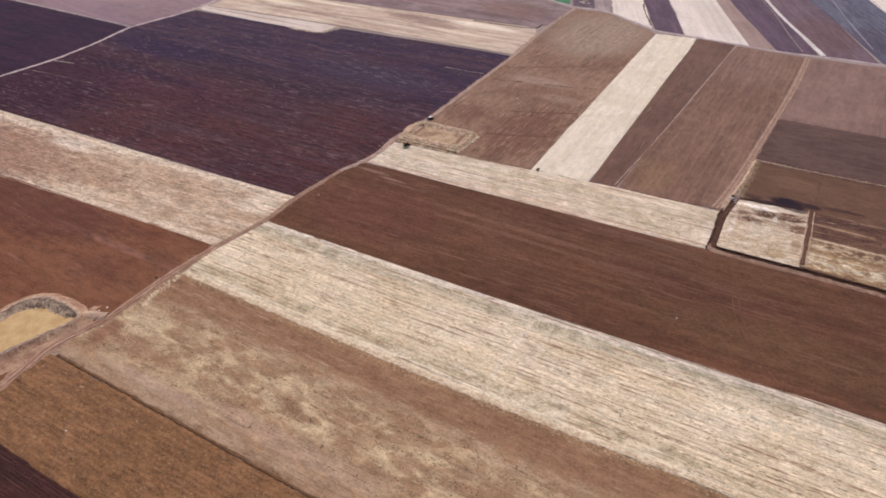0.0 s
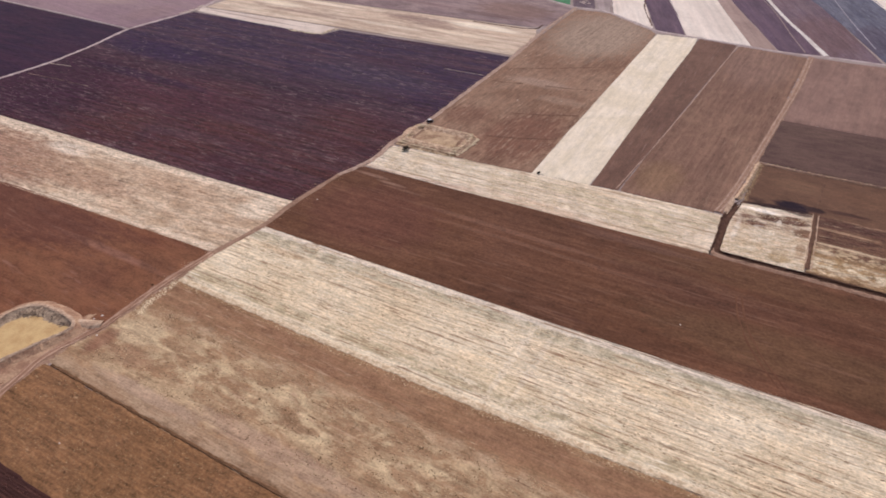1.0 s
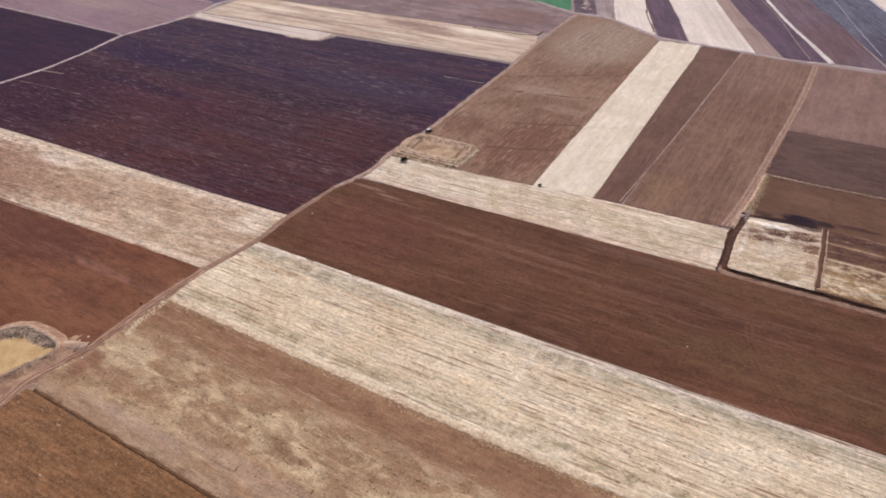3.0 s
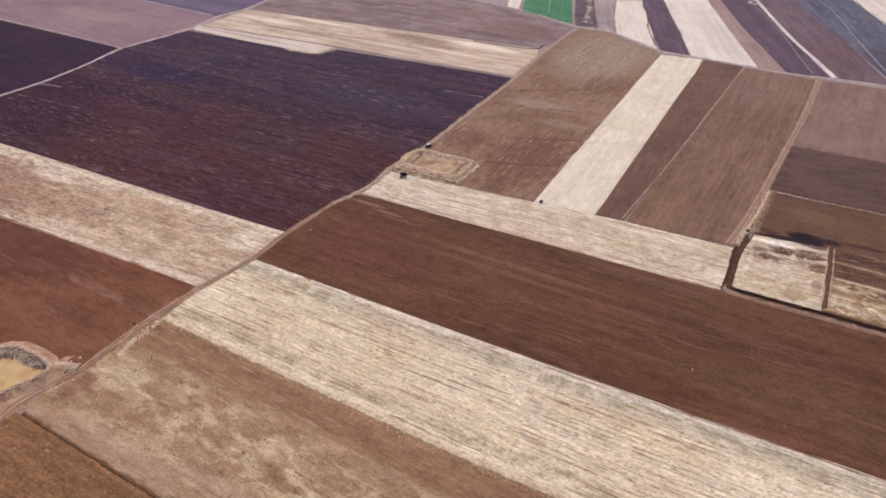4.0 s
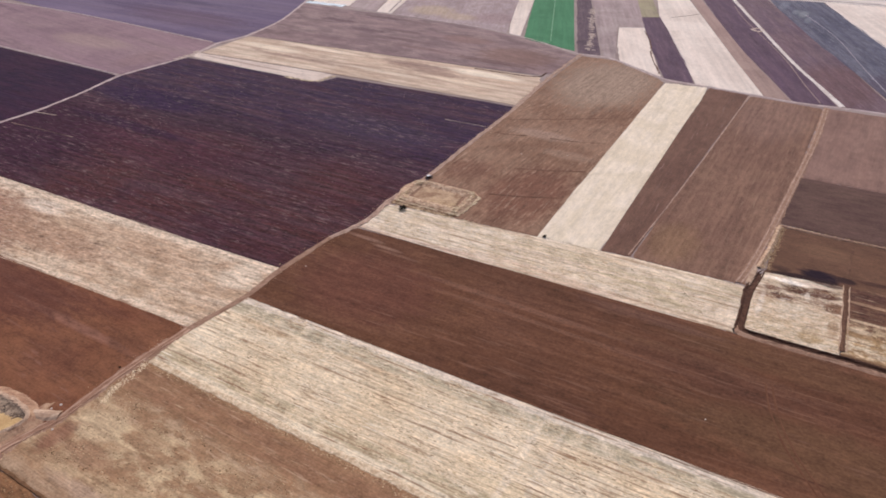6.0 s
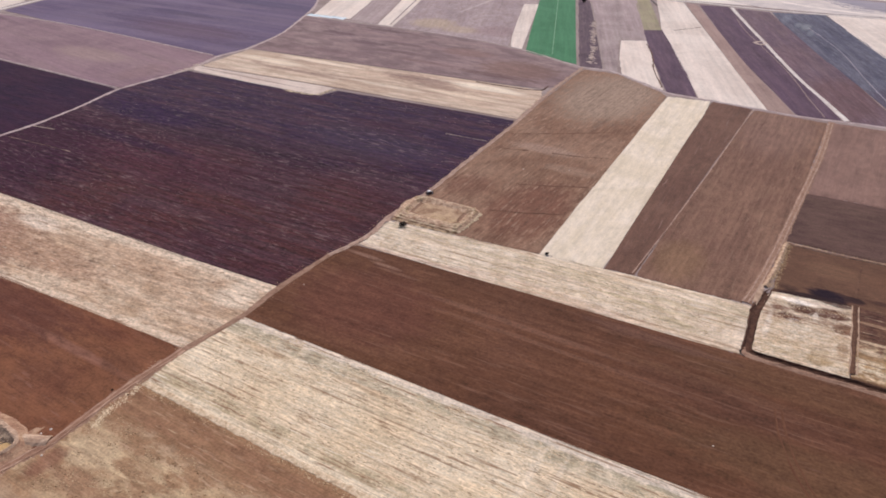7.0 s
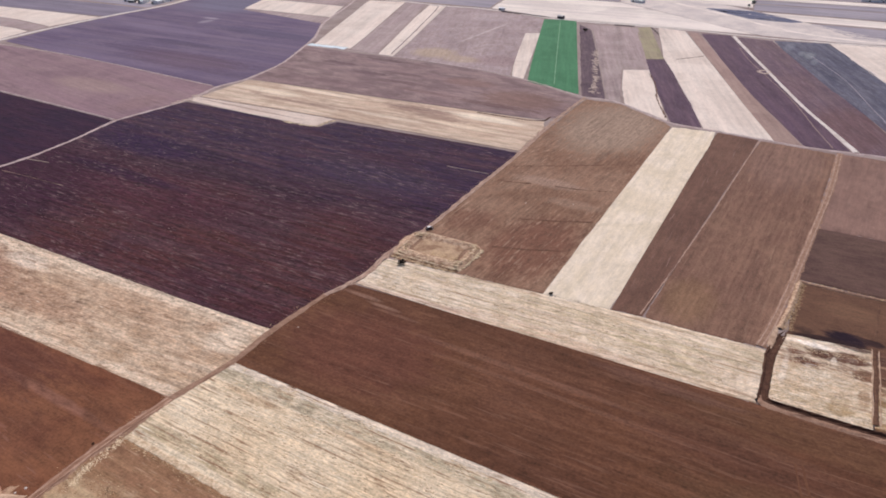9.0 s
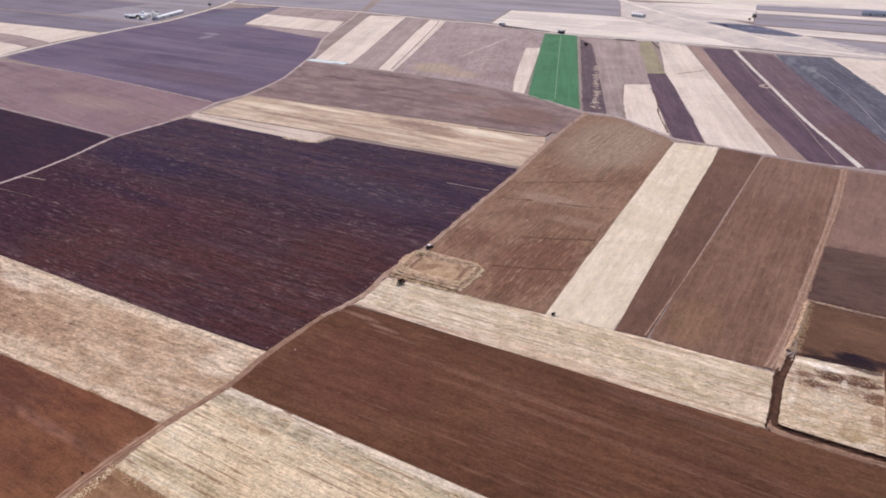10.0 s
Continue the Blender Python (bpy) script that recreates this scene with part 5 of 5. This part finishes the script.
clumps("fallow_straw", in_box(-184, 47, 60, 73, 9000, 26, 9.0, -0.1), 0.12, 0.26, M_TUFT, "pale stalks on fallow ground", "straw")
clumps("plough_clods", in_box(-186, 20, 0, 44, 9000, 27, 9.0, -0.2), 0.1, 0.32, M_CLOD, "dark turned clods on fresh plough", "clods", 5, 0.5)
clumps("ditch_weeds", along_line([(-19.2, 288), (-18.2, 305), (-17.6, 327)], 600, 0.7, 33), 0.4, 0.45, M_TUFT, "straw weeds on the bank", "weeds")
clumps("ditch_weeds", along_line([(-16.8, 288), (-16.2, 305), (-15.8, 327)], 500, 0.4, 34), 0.1, 0.6, M_SHADEWEED, "dark weeds at the foot of the bank", "weeds")
clumps("bank_weeds", along_line([(-18, 327.6), (22, 328.8), (60, 331)], 500, 0.4, 35), 0.5, 0.45, M_TUFT, "dry weeds on the bank", "weeds")
for reach, count, height, weed, seed in ((0.92, 300, 1.0, M_TUFT, 61), (0.985, 420, 1.2, M_STRAWTUFT, 62), (1.03, 300, 1.15, M_TUFT, 63)):
    ring = rounded(0, 0, 15.8, 9.8, 6.0, 2.5, 80)[0] * reach + (-163.6, 275.6)
    clumps("bank_weeds", along_line([tuple(p) for p in ring] + [tuple(ring[0])], count, 0.35, seed), height, 0.5, weed, "dry weeds on the basin's bank", "weeds", 5, 0.3, 2.2)
clumps("floor_straw", in_box(-165, 267, -152, 274, 260, 65, 5.0, -0.2), 0.36, 0.5, M_TUFT, "pale straw on the basin's floor", "straw", 5, 0.05, 2.5)
for dy, height, count, weed, seed in ((0.0, 0.15, 500, M_TUFT, 36), (1.2, 0.4, 260, M_WEED, 37), (2.2, 0.6, 420, M_STRAWTUFT, 81), (3.1, 0.8, 240, M_WEED, 82), (4.2, 1.0, 420, M_STRAWTUFT, 83)):
    clumps("enclosure_weeds", along_line([(-179.0 + dy * 0.3, 260.0 + dy), (-162, 260.6 + dy), (-147.5, 261.4 + dy)], count, 0.35, seed), height, 0.5, weed, "dry weeds on the basin's bank", "weeds", 5, 0.2, 2.4)
clumps("enclosure_weeds", along_line([(-146.2, 263), (-145.4, 272), (-145.2, 284)], 260, 0.5, 84), 0.4, 0.5, M_STRAWTUFT, "pale straw on the basin's outer bank", "weeds", 5, 0.2, 2.0)
clumps("pond_scrub", along_line([(-217.0, 83.5), (-214.6, 87.0), (-208.5, 88.8), (-203, 89.2), (-199, 89.3)], 190, 1.0, 38), 0.85, 0.42, M_DARKWEED, "dark scrub on the pond's inner slope", "scrub", 6)
clumps("plot_straw", in_box(15, 246, 60, 262, 300, 41, 4.0, 0.15), 0.2, 0.7, M_TUFT, "heaped straw clumps", "straw", 6, 0.1, 1.8)
clumps("plot_straw", in_box(-15, 246, 8.6, 284, 3200, 42, 6.0, 0.0), 0.18, 0.28, M_STRAWTUFT, "loose bleached straw", "straw")
clumps("ring_scrub", np.array([(-83.6 + 4.2 * math.cos(a * 0.09) + 0.7 * math.sin(a * 7.1), 687 + 5.5 * math.sin(a * 0.09) + 0.9 * math.cos(a * 5.3)) for a in range(70)]), 0.2, 1.6, M_PALETUFT, "pale scrub in a ring beside the chalky path", "scrub", 6)
clumps("plot_scrub", along_line([(-352, 380), (-334, 380.5), (-326.5, 384), (-325.5, 393), (-322, 400)], 170, 0.7, 72), 0.2, 1.0, M_STRAWTUFT, "pale scrub along the straw plot's corner", "scrub", 6)
clumps("track_scrub", along_line([(-456, 372), (-454, 384), (-457, 396)], 120, 2.0, 73), 0.2, 1.1, M_PALETUFT, "pale scrub at the track junction", "scrub", 6)
clumps("strip_scrub", along_line([(-188.5, 552), (-201, 590), (-222, 650), (-240, 700)], 330, 1.3, 43), 0.2, 1.5, M_PALETUFT, "pale scrub along a dark strip", "scrub", 6)
clumps("stubble_straw", above(in_box(-176, 236, -26, 262, 9000, 45, 12.0, 0.0)), 0.2, 0.2, M_STRAWTUFT, "loose straw on bleached stubble", "straw", 4, 0.12, 6.0)
clumps("stubble_weeds", above(in_box(-176, 236, -26, 262, 600, 46, 8.0, 0.3)), 0.2, 0.17, M_SHADEWEED, "small weeds in bleached stubble", "weeds", 4, 0.4, 6.0)


def shrub(name, x, y, size, label, seed):
    """A low dark bush: short stems and a crown of many small leaves."""
    r = np.random.default_rng(seed)
    home = tagged(new(name), label, "bush")
    home.location = (x, y, 0.1)
    bm = bmesh.new()
    for k in range(5):
        a = k * 1.256 + r.uniform(-0.3, 0.3)
        tip = Vector((math.cos(a) * size * 0.3, math.sin(a) * size * 0.3, size * 0.55))
        m = Vector((0, 0, 1)).rotation_difference(tip.normalized()).to_matrix().to_4x4()
        bmesh.ops.create_cone(bm, cap_ends=True, segments=6, radius1=0.06 * size, radius2=0.02 * size, depth=tip.length, matrix=Matrix.Translation(tip / 2) @ m)
    part("stem", bm, M_BARK, home)
    crown(home, r, size * 0.62, size * 0.5, size * 0.55, 420, size * 0.13, M_LEAF)
    return home


def crown(home, r, spread, middle, high, count, leaf, material):
    """Leaves in uneven lobes round a middle height."""
    lobes = [(r.normal(0, spread * 0.45, 2), middle + r.uniform(-0.3, 0.5) * high, r.uniform(0.4, 0.7) * spread) for _ in range(7)]
    verts, faces = [], []
    for k in range(count):
        (lx, ly), lz, rad = lobes[k % 7]
        d = Vector(r.normal(0, 1, 3)).normalized() * rad * r.uniform(0.5, 1.0)
        p = Vector((lx, ly, max(lz, rad * 0.5))) + Vector((d.x, d.y, d.z * high / max(spread, 0.1)))
        p.z = max(p.z, 0.08)
        u = Vector(r.normal(0, 1, 3)).normalized() * leaf
        w = u.cross(Vector(r.normal(0, 1, 3)).normalized()).normalized() * leaf * 0.6
        i = len(verts)
        verts += [p - u, p + w, p + u, p - w]
        faces.append((i, i + 1, i + 2, i + 3))
    mesh_object("crown", verts, faces, material, home)


def tree(x, y, high, label, seed):
    r = np.random.default_rng(seed)
    home = tagged(new("tree"), label, "tree")
    home.location = (x, y, 0)
    bm = bmesh.new()
    bmesh.ops.create_cone(bm, cap_ends=True, segments=8, radius1=high * 0.04, radius2=high * 0.02, depth=high * 0.55, matrix=pose(0, 0, high * 0.275))
    for k in range(5):
        bmesh.ops.create_cone(bm, cap_ends=True, segments=6, radius1=high * 0.018, radius2=high * 0.006, depth=high * 0.4,
                              matrix=pose(0, 0, high * 0.45, 0, 0, 72 * k) @ pose(high * 0.13, 0, high * 0.1, 0, 45, 0))
    part("trunk", bm, M_BARK, home)
    crown(home, r, high * 0.32, high * 0.62, high * 0.34, 500, high * 0.05, M_HAZELEAF)
    return home


shrub("bush", -171.4, 256.0, 2.1, "dark bush on pale stubble", 3)
shrub("bush", -104.5, 266.2, 1.2, "small dark bush at the strip's corner", 5)
shrub("bush", -191.2, 118.4, 0.6, "small dark bush on the track's edge", 7)
shrub("bush", -185.2, 119.4, 0.4, "small dark bush on the track's edge", 8)
shrub("bush", -279, 776, 3.4, "dark thicket at the end of a dark strip", 6)


# ---- buildings ----
def house(name, x, y, length, width, high, deg, walls, roofing, label, category, doors=1, windows=2, pitch=0.12):
    """A gabled farm building with overhanging roof, doors and windows."""
    home = tagged(new(name), label, category)
    home.matrix_world = pose(x, y, 0.1, 0, 0, deg)
    l, w = length / 2, width / 2
    ridge = high + w * pitch * 2
    bm = bmesh.new()
    low = [bm.verts.new(v) for v in ((-l, -w, 0), (l, -w, 0), (l, w, 0), (-l, w, 0))]
    top = [bm.verts.new(v) for v in ((-l, -w, high), (l, -w, high), (l, w, high), (-l, w, high))]
    peak = [bm.verts.new((-l, 0, ridge)), bm.verts.new((l, 0, ridge))]
    bm.faces.new((low[0], low[1], top[1], top[0]))
    bm.faces.new((low[2], low[3], top[3], top[2]))
    bm.faces.new((low[1], low[2], top[2], peak[1], top[1]))
    bm.faces.new((low[3], low[0], top[0], peak[0], top[3]))
    part("wall", bm, walls, home)
    bm = bmesh.new()
    o = 0.5
    for sign in (-1, 1):
        ys = (0, sign * (w + o))
        zs = (ridge + 0.12, ridge + 0.12 - (w + o) * (ridge - high) / w)
        a = [bm.verts.new(v) for v in ((-l - o, ys[0], zs[0]), (l + o, ys[0], zs[0]), (l + o, ys[1], zs[1]), (-l - o, ys[1], zs[1]))]
        b = [bm.verts.new((v.co.x, v.co.y, v.co.z - 0.15)) for v in a]
        bm.faces.new(a)
        bm.faces.new(b)
        for k in range(4):
            bm.faces.new((a[k], a[(k + 1) % 4], b[(k + 1) % 4], b[k]))
    part("roof", bm, roofing, home)
    for k in range(doors):
        bm = bmesh.new()
        bmesh.ops.create_cube(bm, size=1, matrix=pose(-l * 0.6 + k * length * 0.3, -w - 0.03, 1.1) @ Matrix.Diagonal((1.6, 0.1, 2.2, 1)))
        part("door", bm, M_DOOR, home)
    for k in range(windows):
        bm = bmesh.new()
        bmesh.ops.create_cube(bm, size=1, matrix=pose(-l * 0.1 + k * length * 0.9 / max(windows, 1) * 0.6, -w - 0.02, high * 0.62) @ Matrix.Diagonal((1.2, 0.08, 1.0, 1)))
        part("window", bm, M_PANE, home)
    return home


def silo(x, y, radius, high, label):
    home = tagged(new("silo"), label, "silo", "farm silos")
    home.location = (x, y, 0.1)
    bm = bmesh.new()
    bmesh.ops.create_cone(bm, cap_ends=True, segments=24, radius1=radius, radius2=radius, depth=high, matrix=pose(0, 0, high / 2))
    part("drum", bm, M_SHEET, home)
    bm = bmesh.new()
    bmesh.ops.create_cone(bm, cap_ends=True, segments=24, radius1=radius * 1.05, radius2=0.2, depth=radius * 0.7, matrix=pose(0, 0, high + radius * 0.35))
    part("roof", bm, M_SHEET, home)
    return home


blot("farmyard", -878, 680, 34, 16, M_PALE_TRACK, "pale bare farmyard", "yard", 0.34, 9)
house("barn", -856, 697, 58, 9, 3.6, 106, M_WALL, M_SHEET, "long white farm shed with pale sheet roof", "barn", 2, 5)
house("farmhouse", -874, 672, 12, 8, 4.5, 10, M_WALL, M_SHEET, "white farmhouse with pale roof", "house", 1, 3)
house("farm_shed", -888, 664, 9, 6, 3.2, 20, M_GREYWALL, M_SHEET, "grey block shed with pale roof", "shed", 1, 1)
house("farm_shed", -876, 694, 9, 6, 3.0, 0, M_WALL, M_SHEET, "small white shed with pale roof", "shed", 1, 1)
house("farm_shed", -884, 686, 12, 7, 3.4, 15, M_WALL, M_SHEET, "white shed with pale roof in the farmyard", "shed", 1, 1)
house("farm_shed", -868, 664, 9, 6, 3.2, -5, M_WALL, M_SHEET, "white shed with pale roof in the farmyard", "shed", 1, 0)
house("farm_shed", -902, 668, 10, 6, 3.0, 30, M_WALL, M_SHEET, "white shed with pale roof in the farmyard", "shed", 1, 0)
house("farm_shed", -896, 676, 10, 6, 3.0, 80, M_GREYWALL, M_SHEET, "grey shed with pale roof", "shed", 1, 1)
silo(-882, 676, 2.4, 7.0, "pale metal silo in the farmyard")
silo(-869, 682, 2.2, 6.5, "pale metal silo in the farmyard")
for k, (x, y, h) in enumerate(((-892, 682, 6), (-878, 662, 5), (-868, 660, 5.5), (-844, 662, 4.5), (-884, 700, 5), (-872, 786, 6))):
    tree(x, y, h, "farmyard tree with an uneven crown, greyed by painted haze", 50 + k)
tree(-146, 1028, 9, "lone dark tree at a field corner", 60)
tree(-150, 1018, 5, "low dark tree at a field corner", 61)
house("long_shed", -4, 1146, 52, 12, 4.2, 3, M_WALL, M_BLUESHEET, "long white shed with blue-grey roof", "shed", 3, 6)
house("barn", -285, 992, 17, 8, 3.4, -15, M_WALL, M_SHEET, "white barn with pale roof beside the riverbed", "barn", 1, 3)
house("hut", -417, 851, 7, 5, 2.8, 8, M_WALL, M_SHEET, "small white hut beside the cross track", "hut", 1, 1)
house("pump_house", -330.5, 834, 7, 5, 3.0, -10, M_DARKSHEET, M_DARKSHEET, "small dark pump house above green crop", "hut", 1, 1)


def stone(x, y, size, seed, label="pale field stone lying on bare soil"):
    r = np.random.default_rng(seed)
    bm = bmesh.new()
    bmesh.ops.create_icosphere(bm, subdivisions=2, radius=size)
    for v in bm.verts:
        v.co *= 1 + r.normal(0, 0.1)
        v.co.z = v.co.z * 0.4 + size * 0.25
    ob = part("stone", bm, M_STONE, None)
    ob.location = (x, y, 0.12)
    return tagged(ob, label, "stone", "field stones")


for k, (x, y, size) in enumerate(((-178.4, 196.2, 0.32), (-20.5, 191.7, 0.32), (-156, 56.5, 0.3), (-116, 52, 0.4), (-96, 66, 0.35), (-192.5, 98, 0.5), (-193.5, 95.5, 0.4), (-185.4, 90.5, 0.45), (-150, 341, 0.45), (-128, 352, 0.35))):
    stone(x, y, size * 0.8, 70 + k)


def parked_car(x, y, deg):
    """A small car: lofted body, glazed cabin, four wheels."""
    home = tagged(new("car"), "small dark car with a white roof parked beside the track", "car")
    home.matrix_world = pose(x, y, 0.12, 0, 0, deg)
    bm = bmesh.new()
    bmesh.ops.create_cube(bm, size=1, matrix=pose(0, 0, 0.6) @ Matrix.Diagonal((3.9, 1.65, 0.62, 1)))
    for v in bm.verts:
        if v.co.z > 0.6:
            v.co.x *= 0.95
            v.co.y *= 0.92
    bmesh.ops.bevel(bm, geom=list(bm.edges), offset=0.1, segments=2, affect="EDGES")
    part("body", bm, M_CARBODY, home)
    bm = bmesh.new()
    bmesh.ops.create_cube(bm, size=1, matrix=pose(-0.2, 0, 1.15) @ Matrix.Diagonal((2.2, 1.45, 0.5, 1)))
    for v in bm.verts:
        if v.co.z > 1.1:
            v.co.x = -0.2 + (v.co.x + 0.2) * 0.72
            v.co.y *= 0.86
    part("cabin_glass", bm, M_PANE, home, "dark window glass")
    bm = bmesh.new()
    bmesh.ops.create_cube(bm, size=1, matrix=pose(-0.2, 0, 1.43) @ Matrix.Diagonal((1.7, 1.28, 0.07, 1)))
    bmesh.ops.bevel(bm, geom=list(bm.edges), offset=0.03, segments=2, affect="EDGES")
    part("roof", bm, M_WALL, home, "white roof")
    for wx in (-1.25, 1.25):
        for wy in (-0.74, 0.74):
            bm = bmesh.new()
            bmesh.ops.create_cone(bm, cap_ends=True, segments=18, radius1=0.31, radius2=0.31, depth=0.2, matrix=pose(wx, wy, 0.31, 90))
            wheel = part("wheel", bm, M_RUBBER, home)
            bm = bmesh.new()
            bmesh.ops.create_cone(bm, cap_ends=True, segments=18, radius1=0.18, radius2=0.18, depth=0.22, matrix=pose(wx, wy, 0.31, 90))
            part("rim", bm, M_SHEET, wheel)


parked_car(-178.0, 290.6, 60)
